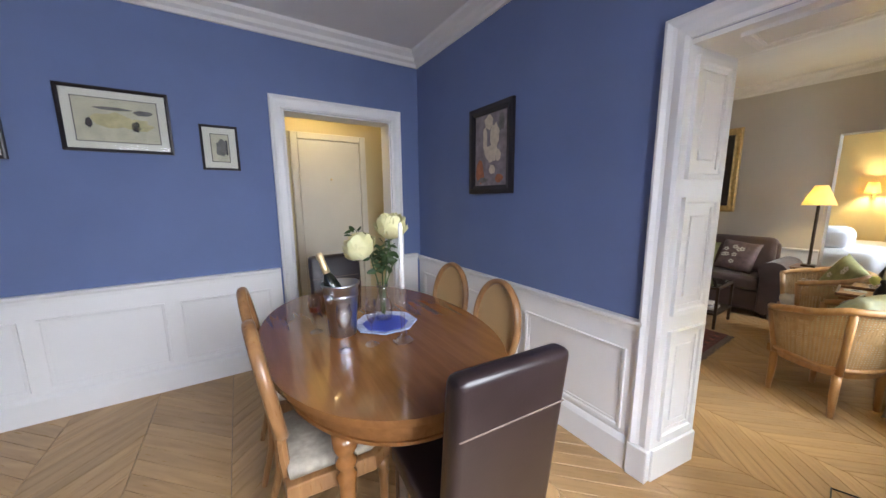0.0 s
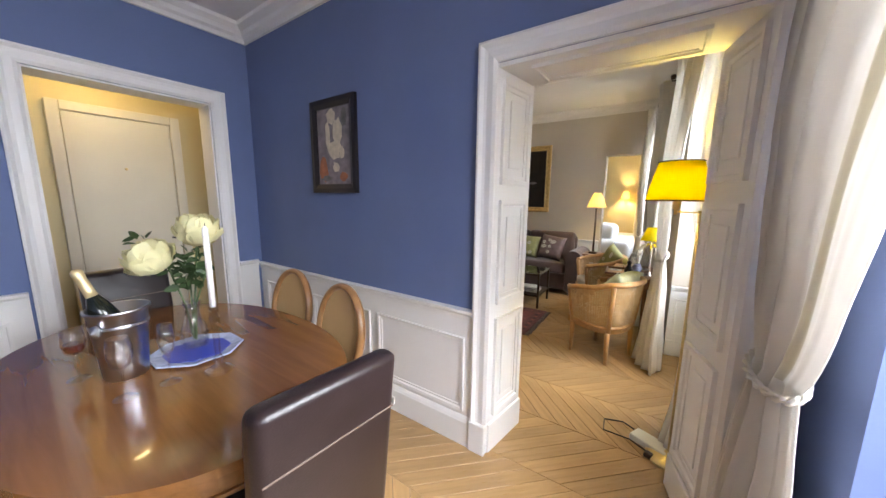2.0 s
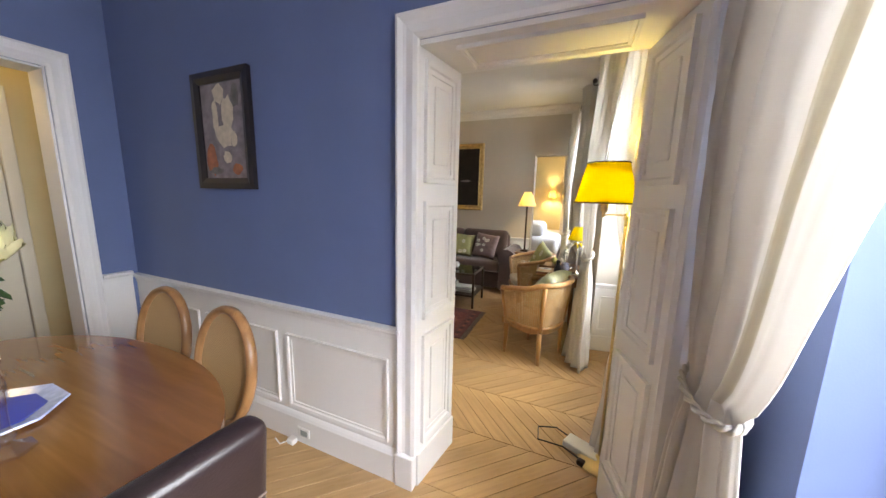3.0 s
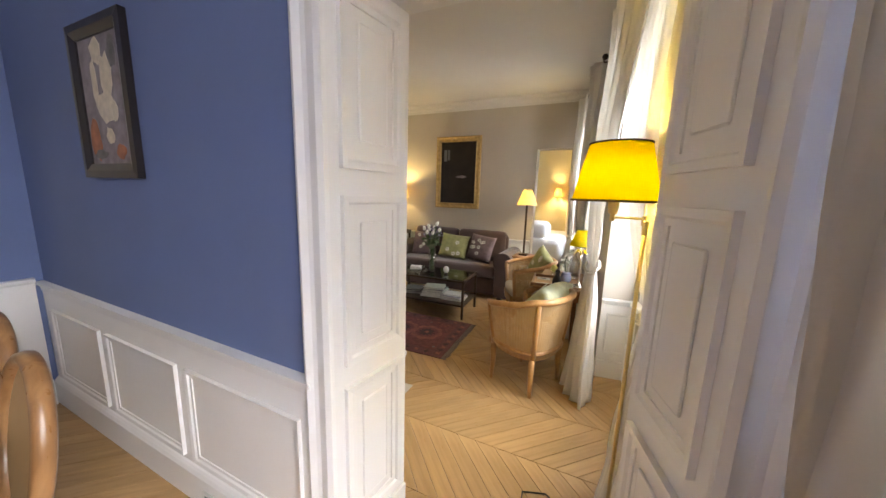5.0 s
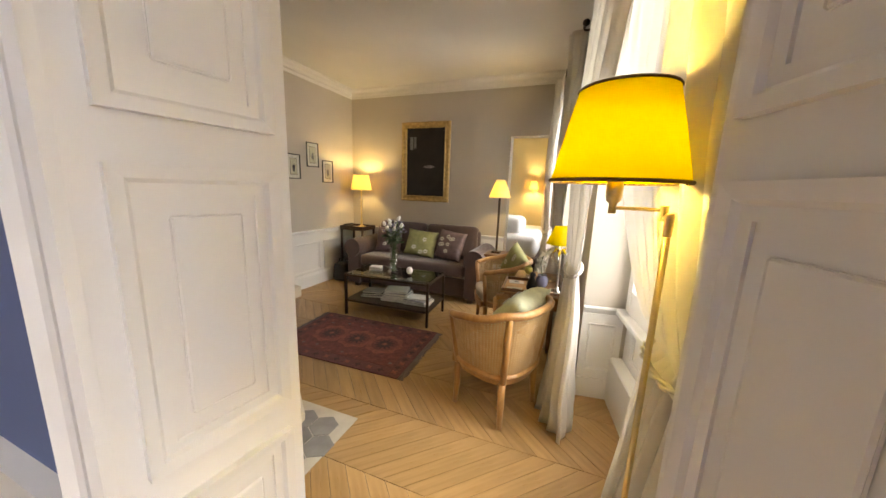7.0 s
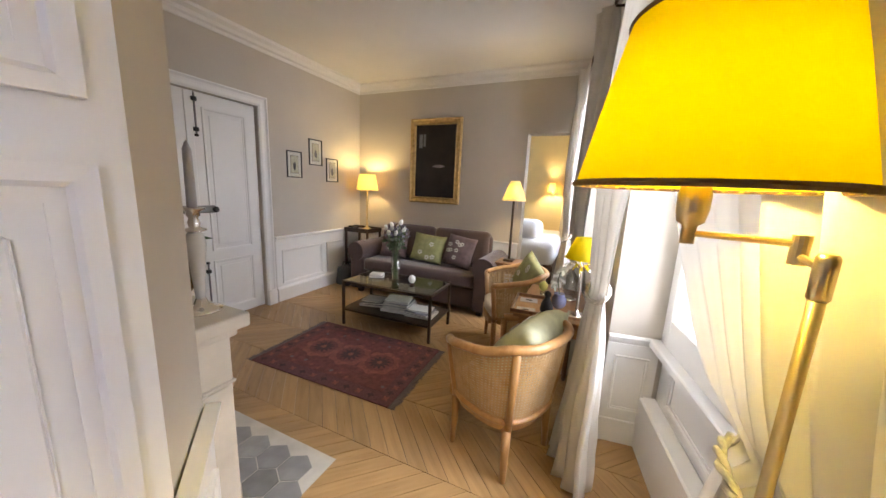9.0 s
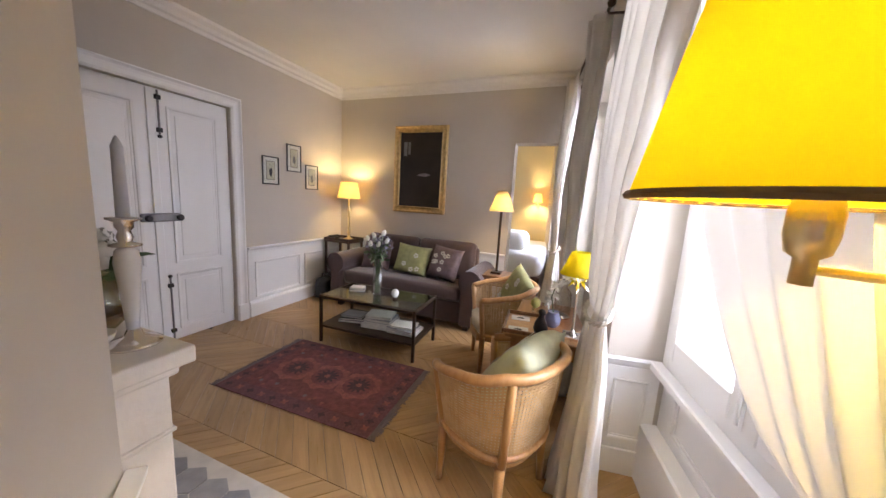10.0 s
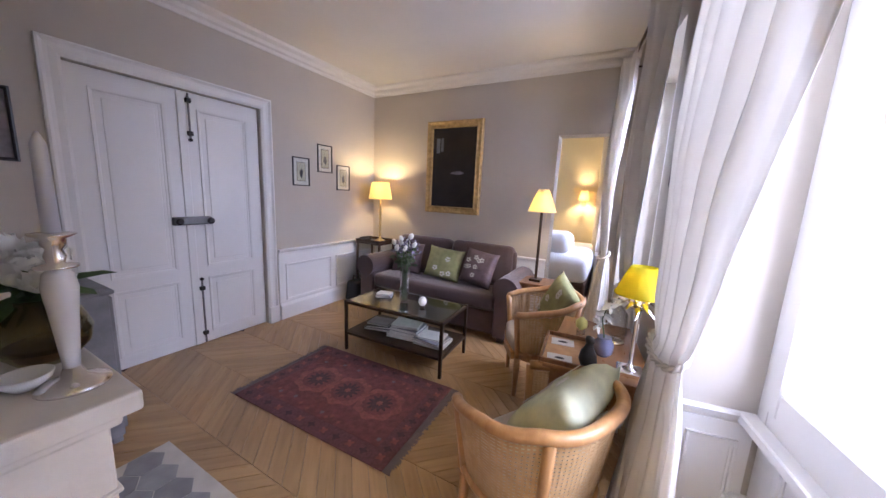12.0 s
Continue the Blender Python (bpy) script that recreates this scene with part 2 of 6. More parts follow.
BEIGEPRINT = material("beige_print", (0.58, 0.50, 0.38), 0.7, spread=0.15, scale=25)


# ---- mesh helpers ----
def part(name, bm, mat, parent=None, label="", smooth=False, m=None):
    """One bmesh as one mesh object, under a parent if given."""
    me = bpy.data.meshes.new(name)
    if smooth:
        for f in bm.faces:
            f.smooth = True
    bm.normal_update()
    bm.to_mesh(me)
    bm.free()
    me.materials.append(mat)
    ob = new(name, me)
    if parent:
        ob.parent = parent
    if m is not None:
        ob.matrix_basis = m
    if label:
        ob["label"] = label
    return ob


def thing(name, label, category, m, group=""):
    ob = new(name)
    ob.empty_display_size = 0.1
    ob.matrix_basis = m
    return tagged(ob, label, category, group)


def box(x0, x1, y0, y1, z0, z1, bevel=0.0, seg=1, bm=None, m=None):
    b = bmesh.new()
    v = [b.verts.new((x, y, z)) for x in (x0, x1) for y in (y0, y1) for z in (z0, z1)]
    for f in ((0, 1, 3, 2), (4, 6, 7, 5), (0, 4, 5, 1), (2, 3, 7, 6), (0, 2, 6, 4), (1, 5, 7, 3)):
        b.faces.new([v[i] for i in f])
    if bevel:
        bmesh.ops.bevel(b, geom=b.edges[:], offset=bevel, segments=seg, affect="EDGES", profile=0.5)
    if m is not None:
        b.transform(m)
    if bm is None:
        return b
    return merge(bm, b)


def merge(bm, other):
    me = bpy.data.meshes.new("tmp")
    other.to_mesh(me)
    other.free()
    bm.from_mesh(me)
    bpy.data.meshes.remove(me)
    return bm


def lathe(profile, n=24, m=None, cap=True):
    """A turned body from (radius, height) pairs."""
    b = bmesh.new()
    rings = []
    for r, z in profile:
        rings.append([b.verts.new((max(r, 1e-4) * math.cos(2 * math.pi * i / n), max(r, 1e-4) * math.sin(2 * math.pi * i / n), z)) for i in range(n)])
    for a, c in zip(rings, rings[1:]):
        for i in range(n):
            b.faces.new((a[i], a[(i + 1) % n], c[(i + 1) % n], c[i]))
    if cap:
        b.faces.new(rings[0][::-1])
        b.faces.new(rings[-1])
    if m is not None:
        b.transform(m)
    return b


def tube(points, radius, n=8, closed=False, flat=1.0):
    """A round bar along points; radius may be a list; flat squashes it."""
    b = bmesh.new()
    pts = [Vector(p) for p in points]
    k = len(pts)
    rad = radius if isinstance(radius, (list, tuple)) else [radius] * k
    rings = []
    ref = None
    for i, p in enumerate(pts):
        if closed:
            d = pts[(i + 1) % k] - pts[i - 1]
        else:
            d = pts[min(i + 1, k - 1)] - pts[max(i - 1, 0)]
        d.normalize()
        if ref is None:
            ref = Vector((0, 0, 1)) if abs(d.z) < 0.9 else Vector((1, 0, 0))
        u = d.cross(ref).normalized()
        w = u.cross(d).normalized()
        ref = w
        rings.append([b.verts.new(p + u * rad[i] * math.cos(2 * math.pi * j / n) + w * rad[i] * flat * math.sin(2 * math.pi * j / n)) for j in range(n)])
    pairs = list(zip(rings, rings[1:])) + ([(rings[-1], rings[0])] if closed else [])
    for a, c in pairs:
        for j in range(n):
            b.faces.new((a[j], a[(j + 1) % n], c[(j + 1) % n], c[j]))
    if not closed:
        b.faces.new(rings[0][::-1])
        b.faces.new(rings[-1])
    return b


def prism(outline, z0, z1, bevel=0.0, seg=2):
    b = bmesh.new()
    lo = [b.verts.new((x, y, z0)) for x, y in outline]
    hi = [b.verts.new((x, y, z1)) for x, y in outline]
    n = len(outline)
    b.faces.new(lo[::-1])
    top = b.faces.new(hi)
    for i in range(n):
        b.faces.new((lo[i], lo[(i + 1) % n], hi[(i + 1) % n], hi[i]))
    if bevel:
        bmesh.ops.bevel(b, geom=[e for e in b.edges if abs(e.verts[0].co.z - e.verts[1].co.z) < 1e-6], offset=bevel, segments=seg, affect="EDGES", profile=0.5)
    bmesh.ops.recalc_face_normals(b, faces=b.faces[:])
    return b


def sweep(profile, path, closed=False):
    """A moulding: profile (out, up) pairs carried along a plan path of (x, y, z); out is to the right of the way."""
    b = bmesh.new()
    pts = [Vector(p) for p in path]
    k = len(pts)
    rings = []
    for i, p in enumerate(pts):
        a = pts[i] - pts[i - 1] if (i or closed) else pts[1] - pts[0]
        c = pts[(i + 1) % k] - pts[i] if (i < k - 1 or closed) else pts[i] - pts[i - 1]
        na = Vector((a.y, -a.x, 0)).normalized()
        nc = Vector((c.y, -c.x, 0)).normalized()
        nn = (na + nc).normalized()
        nn = nn / max(0.3, nn.dot(na))
        rings.append([b.verts.new(p + nn * o + Vector((0, 0, u))) for o, u in profile])
    n = len(profile)
    for a, c in list(zip(rings, rings[1:])) + ([(rings[-1], rings[0])] if closed else []):
        for j in range(n):
            b.faces.new((a[j], a[(j + 1) % n], c[(j + 1) % n], c[j]))
    if not closed:
        b.faces.new(rings[0])
        b.faces.new(rings[-1][::-1])
    bmesh.ops.recalc_face_normals(b, faces=b.faces[:])
    return b


def panel_mould(w, h, d=0.018, wide=0.03):
    """A raised rectangular moulding frame in the xz plane, its back on y = 0, standing out to -y."""
    b = bmesh.new()
    prof = [(0, 0), (0, d), (wide * 0.45, d * 0.8), (wide * 0.6, d * 0.35), (wide, d * 0.3), (wide, 0)]
    rings = []
    for sx, sz in ((-1, -1), (1, -1), (1, 1), (-1, 1)):
        rings.append([b.verts.new((sx * (w / 2 - o), -u, sz * (h / 2 - o))) for o, u in prof])
    n = len(prof)
    for i in range(4):
        a, c = rings[i], rings[(i + 1) % 4]
        for j in range(n):
            b.faces.new((a[j], a[(j + 1) % n], c[(j + 1) % n], c[j]))
    bmesh.ops.recalc_face_normals(b, faces=b.faces[:])
    return b


# ---- floors and ceiling ----
H = 2.86
CORNER = 2.13
floor = tagged(part("floor", box(-2.6, 4.4, -3.7, 7.2, -0.08, -0.012), JOINT), "oiled oak chevron parquet floor", "floor", kind="structure")
ceiling = tagged(part("ceiling", box(-2.6, 4.4, -3.7, 7.2, H, H + 0.1), CEILING), "plain white plaster ceiling", "ceiling", kind="structure")


# ---- walls ----
def wall(name, bm, mat, label):
    return tagged(part(name, bm, mat), label, "wall", kind="structure")


# left dining wall, with the way to the hall
ENT0, ENT1, ENTH = -1.27, -0.31, 2.19
b = box(-0.20, 0, -3.6, ENT0, 0, H)
box(-0.20, 0, ENT1, 0.0, 0, H, bm=b)
box(-0.20, 0, ENT0, ENT1, ENTH, H, bm=b)
wall("wall_west_dining", b, BLUE, "blue painted dining room wall with white wainscot")
wall("wall_south_dining", box(-0.2, 3.9, -3.7, -3.6, 0, H), BLUE, "blue painted dining room end wall")

# wall between the rooms: blue towards the dining room, beige towards the living room
DX0, DX1, DH = 2.42, 3.38, 2.09
LX0, LX1, LY = 2.47, 3.28, 0.35
b = box(-0.2, DX0, 0.0, 0.06, 0, H)
box(DX1, 3.62, 0.0, 0.06, 0, H, bm=b)
box(DX0, DX1, 0.0, 0.06, DH, H, bm=b)
wall("wall_between_dining_side", b, BLUE, "blue painted wall between the two rooms")
b = prism([(-0.23, 0.06), (2.40, 0.06), (2.44, LY - 0.02), (CORNER, 0.58), (-0.23, 0.58)], 0, H)
merge(b, prism([(3.41, 0.06), (3.62, 0.06), (3.60, LY), (3.31, LY)], 0, H))
merge(b, prism([(2.40, 0.06), (3.41, 0.06), (3.31, LY), (2.44, LY - 0.02)], DH, H))
wall("wall_between_living_side", b, BEIGE, "beige painted wall and chimney breast of the living room")

# living room: west wall with the double doors, north wall with the bedroom opening
DD0, DD1, DDH = 1.27, 2.55, 2.19
b = box(-0.45, -0.23, 0.0, DD0, 0, H)
box(-0.45, -0.23, DD1, 4.45, 0, H, bm=b)
box(-0.45, -0.23, DD0, DD1, DDH, H, bm=b)
wall("wall_west_living", b, BEIGE, "beige painted living room wall with white wainscot")
BX0, BX1, BH = 2.29, 2.80, 2.13
b = box(-0.45, BX0, 4.22, 4.42, 0, H)
box(BX1, 3.3, 4.22, 4.42, 0, H, bm=b)
box(BX0, BX1, 4.22, 4.42, BH, H, bm=b)
wall("wall_north_living", b, BEIGE, "beige painted living room end wall")
b = box(0.6, 4.2, 7.0, 7.1, 0, H)
box(0.5, 0.6, 4.42, 7.1, 0, H, bm=b)
wall("wall_bedroom", b, CREAM, "cream painted bedroom wall")
b = box(-1.15, -1.0, -2.4, 0.6, 0, H)
box(-1.15, -0.2, -2.5, -2.4, 0, H, bm=b)
box(-1.15, -0.45, 0.14, 0.24, 0, H, bm=b)
wall("wall_hall", b, CREAM, "cream yellow painted hallway wall")
wall("wall_closet", box(-0.70, -0.6, 1.0, 2.8, 0, H), BEIGE, "plain wall behind the double doors")

# facade wall in its own frame, with three deep window recesses
blue_b = box(0, 0.5, -3.9, WINDOWS[4][0], 0, H)
box(0, 0.5, WINDOWS[4][1], WINDOWS[0][0], 0, H, bm=blue_b)
box(0, 0.5, *WINDOWS[4], HEAD, H, bm=blue_b)
box(0.32, 0.5, *WINDOWS[4], 0, SILL, bm=blue_b)
box(0, 0.5, WINDOWS[0][1], 0.03, 0, H, bm=blue_b)
box(0, 0.5, WINDOWS[0][0], WINDOWS[0][1], HEAD, H, bm=blue_b)
box(0.32, 0.5, WINDOWS[0][0], WINDOWS[0][1], 0, SILL, bm=blue_b)
ob = wall("wall_facade_dining", blue_b, BLUE, "blue painted window wall of the dining room")
ob.matrix_basis = FACADE
b = box(0, 0.5, 0.03, WINDOWS[1][0], 0, H)
box(0, 0.5, WINDOWS[1][1], WINDOWS[2][0], 0, H, bm=b)
box(0, 0.5, WINDOWS[2][1], WINDOWS[3][0], 0, H, bm=b)
box(0, 0.5, WINDOWS[3][1], 7.3, 0, H, bm=b)
for w0, w1 in WINDOWS[1:4]:
    box(0, 0.5, w0, w1, HEAD, H, bm=b)
    box(0.32, 0.5, w0, w1, 0, SILL, bm=b)
ob = wall("wall_facade_living", b, BEIGE, "beige painted window wall of the living room")
ob.matrix_basis = FACADE


# ---- windows ----
def window(n, y0, y1):
    w = thing("window_%d" % n, "white painted casement window in a deep recess", "window", FACADE)
    w["kind"] = "structure"
    x0, x1 = 0.26, 0.32
    b = box(x0, x1, y0, y0 + 0.06, SILL, HEAD, 0.004)
    box(x0, x1, y1 - 0.06, y1, SILL, HEAD, 0.004, bm=b)
    box(x0, x1, y0 + 0.06, y1 - 0.06, HEAD - 0.07, HEAD, 0.004, bm=b)
    box(x0, x1, y0 + 0.06, y1 - 0.06, SILL, SILL + 0.07, 0.004, bm=b)
    part("window_frame", b, WHITE, w)
    part("window_sill", box(0.20, 0.26, y0 + 0.002, y1 - 0.002, SILL - 0.03, SILL + 0.012, 0.006), WHITE, w)
    mid = (y0 + y1) / 2
    for a, c in ((y0 + 0.062, mid - 0.002), (mid + 0.002, y1 - 0.062)):
        zb, zt = SILL + 0.072, HEAD - 0.072
        b = box(x0 - 0.018, x1 - 0.02, a, a + 0.07, zb, zt, 0.006)
        box(x0 - 0.018, x1 - 0.02, c - 0.07, c, zb, zt, 0.006, bm=b)
        box(x0 - 0.018, x1 - 0.02, a + 0.07, c - 0.07, zt - 0.08, zt, 0.006, bm=b)
        box(x0 - 0.018, x1 - 0.02, a + 0.07, c - 0.07, zb, zb + 0.10, 0.006, bm=b)
        part("casement", b, WHITE, w)
        h3 = (zt - 0.08 - zb - 0.10) / 2
        part("glazing_bar", box(x0 + 0.003, x1 - 0.024, a + 0.07, c - 0.07, zb + 0.10 + h3 - 0.014, zb + 0.10 + h3 + 0.014, 0.004), WHITE, w)
        for k in range(2):
            z = zb + 0.10 + k * (h3 + 0.014)
            pane = part("pane", box(x0 + 0.018, x0 + 0.022, a + 0.068, c - 0.068, z, z + h3 - 0.014), WINDOW_GLASS, w)
            pane.visible_shadow = False
    bolt = part("espagnolette", tube([(x0 - 0.035, mid, SILL + 0.1), (x0 - 0.035, mid, HEAD - 0.1)], 0.008), WHITE, w)
    part("handle", box(x0 - 0.075, x0 - 0.03, mid - 0.06, mid + 0.02, 1.38, 1.40, 0.006), BRASS, w, "small brass handle")
    # panelling below the sill and on the cheeks of the recess
    part("apron_panel", box(0.285, 0.318, y0 + 0.002, y1 - 0.002, 0.10, SILL - 0.03), WHITE, w)
    part("apron_plinth", box(0.20, 0.285, y0 + 0.002, y1 - 0.002, 0.0, 0.32, 0.008), WHITE, w)
    part("panel_moulding", panel_mould(y1 - y0 - 0.3, 0.22), WHITE, w, m=pose(0.285, mid, 0.48, 0, 0, -90))
    for y, s in ((y1, -1), (y0, 1)):
        part("cheek_wainscot", box(0.0, 0.259, min(y + s * 0.001, y + s * 0.012), max(y + s * 0.001, y + s * 0.012), 0.0, 0.62), WHITE, w)
        part("cheek_rail", sweep([(0, 0), (0, 0.05), (0.02, 0.05), (0.028, 0.042), (0.02, 0.02), (0.008, 0.0)],
                                 [(0.0, y, 0.62), (0.259, y, 0.62)] if s < 0 else [(0.259, y, 0.62), (0.0, y, 0.62)]), WHITE, w)
        part("cheek_skirting", box(-0.0, 0.259, min(y + s * 0.012, y + s * 0.026), max(y + s * 0.012, y + s * 0.026), 0.0, 0.15, 0.004), WHITE, w)
        part("cheek_moulding", panel_mould(0.17, 0.34, 0.012, 0.02), WHITE, w, m=pose(0.13, y + s * 0.012, 0.38, 0, 0, 0 if s < 0 else 180))
    return w


# the fourth window is out of view, added to let light into the bedroom
for i, (a, c) in enumerate(WINDOWS):
    window(i + 1, a, c)

# ---- wainscot, rails, skirting, cornices ----
RAIL = 0.86


def wainscot(name, p0, p1, panels, rail, label="white painted panelled wainscot with a moulded rail"):
    """Panelling from p0 to p1 in plan, the room on its right; panels are (from, to) along it."""
    a, c = Vector((*p0, 0)), Vector((*p1, 0))
    length = (c - a).length
    yaw = math.degrees(math.atan2(c.y - a.y, c.x - a.x))
    w = thing(name, label, "wainscot", pose(a.x, a.y, 0, 0, 0, yaw))
    w["kind"] = "structure"
    part("dado", box(0, length, -0.012, 0.0, 0.0, rail - 0.05), WHITE, w)
    part("skirting", sweep([(0.012, 0), (0.034, 0), (0.034, 0.15), (0.026, 0.165), (0.018, 0.175), (0.012, 0.18)], [(0, 0, 0), (length, 0, 0)]), WHITE, w)
    part("rail", sweep([(0.0, 0.0), (0.016, 0.004), (0.02, 0.03), (0.036, 0.045), (0.038, 0.062), (0.0, 0.066)],
                       [(0, 0, rail - 0.066), (length, 0, rail - 0.066)]), WHITE, w)
    for x0, x1 in panels:
        part("panel_moulding", panel_mould(x1 - x0, rail - 0.38, 0.016, 0.034), WHITE, w, m=pose((x0 + x1) / 2, -0.012, (rail + 0.04) / 2))
    return w


wainscot("wainscot_north_dining", (0.0, 0.0), (2.345, 0.0), [(0.12, 0.76), (0.84, 1.50), (1.58, 2.27)], 0.835)
wainscot("wainscot_west_dining", (0.0, -3.6), (0.0, -1.385), [(0.10, 0.70), (0.78, 1.42), (1.50, 2.13)], RAIL)
wainscot("wainscot_corner_dining", (0.0, -0.205), (0.0, -0.04), [], RAIL)
wainscot("wainscot_north_living", (-0.19, 4.22), (2.28, 4.22), [(0.1, 0.8), (0.9, 1.6), (1.7, 2.4)], 0.79)
wainscot("wainscot_west_living", (-0.23, 2.68), (-0.23, 4.22), [(0.08, 0.72), (0.80, 1.46)], 0.79)
wainscot("wainscot_canted_living", (2.445, 0.335), (CORNER + 0.004, 0.584), [(0.05, 0.34)], 0.80)

CROWN = [(0, 0), (0.02, 0.0), (0.022, 0.03), (0.05, 0.045), (0.055, 0.075), (0.10, 0.10), (0.105, 0.125), (0.0, 0.125)]
b = sweep(CROWN, [(0, -3.6, H - 0.125), (0, 0, H - 0.125), (3.5, 0, H - 0.125)])
tagged(part("trim_cornice_dining", b, CEILING), "moulded white plaster cornice of the dining room", "cornice", kind="structure")
b = sweep([(o * 0.8, u) for o, u in CROWN], [(2.6, LY, H - 0.125), (2.44, LY, H - 0.125), (CORNER, 0.58, H - 0.125), (-0.23, 0.58, H - 0.125), (-0.23, 4.22, H - 0.125), (2.96, 4.22, H - 0.125)])
tagged(part("trim_cornice_living", b, CEILING), "moulded white plaster cornice of the living room", "cornice", kind="structure")


# ---- door casings ----
def casing(name, m, width, height, face=0.10, label="white painted moulded door casing"):
    """Architrave round an opening in the local xz plane, standing out to -y."""
    c = thing(name, label, "door casing", m)
    c["kind"] = "structure"
    prof = [(0, 0), (0, 0.018), (0.018, 0.026), (0.05, 0.02), (face - 0.03, 0.024), (face - 0.012, 0.038), (face, 0.034), (face, 0)]
    b = bmesh.new()
    rings = []
    for sx, z, ox, oz in ((-1, 0, 1, 0), (-1, height, 1, 1), (1, height, 1, 1), (1, 0, 1, 0)):
        rings.append([b.verts.new((sx * (width / 2 + o * ox), -u, z + o * oz)) for o, u in prof])
    n = len(prof)
    for a, d in zip(rings, rings[1:]):
        for j in range(n):
            b.faces.new((a[j], a[(j + 1) % n], d[(j + 1) % n], d[j]))
    bmesh.ops.recalc_face_normals(b, faces=b.faces[:])
    part("architrave", b, WHITE, c)
    for s in (-1, 1):
        part("plinth_block", box(min(s * width / 2, s * (width / 2 + face)) - 0.003, max(s * width / 2, s * (width / 2 + face)) + 0.003, -0.046, 0, 0, 0.18, 0.004), WHITE, c)
    return c


casing("trim_casing_between", pose((DX0 + DX1) / 2, 0.0, 0), DX1 - DX0, DH, 0.095)
b = box(-0.205, 0.0, ENT1 - 0.014, ENT1 - 0.002, 0, ENTH)
box(-0.205, 0.0, ENT0 + 0.002, ENT0 + 0.014, 0, ENTH, bm=b)
box(-0.205, 0.0, ENT0 + 0.014, ENT1 - 0.014, ENTH - 0.014, ENTH - 0.002, bm=b)
tagged(part("trim_jamb_hall", b, WHITE), "white painted lining of the hall opening", "door jamb", kind="structure")
casing("trim_casing_hall", pose(0.0, (ENT0 + ENT1) / 2, 0, 0, 0, 90), ENT1 - ENT0, ENTH, 0.10)
casing("trim_casing_double_door", pose(-0.23, (DD0 + DD1) / 2, 0, 0, 0, 90), DD1 - DD0, DDH, 0.10)


def lining(name, p0, p1, height, panels):
    """Panelled reveal of the way between the rooms, from p0 to p1 in plan, the way on its right."""
    a, c = Vector((*p0, 0)), Vector((*p1, 0))
    length = (c - a).length
    w = thing(name, "white painted panelled door reveal", "door reveal", pose(a.x, a.y, 0, 0, 0, math.degrees(math.atan2(c.y - a.y, c.x - a.x))))
    w["kind"] = "structure"
    part("board", box(0, length, 0.0, 0.02, 0, height), WHITE, w)
    part("plinth", box(-0.002, length, -0.014, 0.0, 0, 0.18, 0.004), WHITE, w)
    for z0, z1 in panels:
        part("panel_moulding", panel_mould(length - 0.075, z1 - z0, 0.018, 0.048), WHITE, w, m=pose(length / 2, 0, (z0 + z1) / 2))
        part("raised_field", box(0.115, length - 0.115, -0.006, 0.0, z0 + 0.085, z1 - 0.085, 0.005), WHITE, w)
    return w


PANELS = [(0.22, 0.80), (0.88, 1.44), (1.52, 2.03)]
lining("reveal_lining_west", (DX0, 0.0), (LX0, LY), DH, PANELS)
lining("reveal_lining_east", (LX1, LY), (DX1, 0.0), DH, PANELS)
w = thing("reveal_lining_head", "white painted panelled door head", "door reveal", pose(0, 0, 0))
w["kind"] = "structure"
part("board", prism([(DX0, 0.0), (DX1, 0.0), (LX1, LY + 0.004), (LX0, LY + 0.004)], DH - 0.022, DH - 0.002), WHITE, w)
part("panel_moulding", panel_mould(0.66, 0.24, 0.016, 0.03), WHITE, w, m=pose(2.89, LY / 2, DH - 0.022, 90))

# bright overcast distance beyond the windows
b = bmesh.new()
b.faces.new([b.verts.new(p) for p in ((6.0, -14, -6), (6.0, 20, -6), (6.0, 20, 5.5), (6.0, -14, 5.5))])
tagged(part("backdrop", b, SKYGLOW, m=FACADE), "bright overcast distance outside the windows", kind="structure")


# ---- doors ----
GUNMETAL = material("grey_lock_steel", (0.20, 0.19, 0.19), 0.4, 0.6, spread=0.15)


def door_leaf(parent, y0, y1, height, x, flip=1, rows=((0.10, 0.62), (0.72, 2.06))):
    """A panelled leaf in the plane x, its face towards +x."""
    leaf = part("door_leaf", box(x - 0.04, x, y0, y1, 0.006, height, 0.003), WHITE, parent)
    for z0, z1 in rows:
        part("panel_moulding", panel_mould(y1 - y0 - 0.22, z1 - z0, 0.014, 0.035), WHITE, leaf, m=pose(x, (y0 + y1) / 2, (z0 + z1) / 2, 0, 0, 90))
        part("panel_field", box(x, x + 0.006, y0 + 0.17, y1 - 0.17, z0 + 0.06, z1 - 0.06, 0.004), WHITE, leaf)
    return leaf


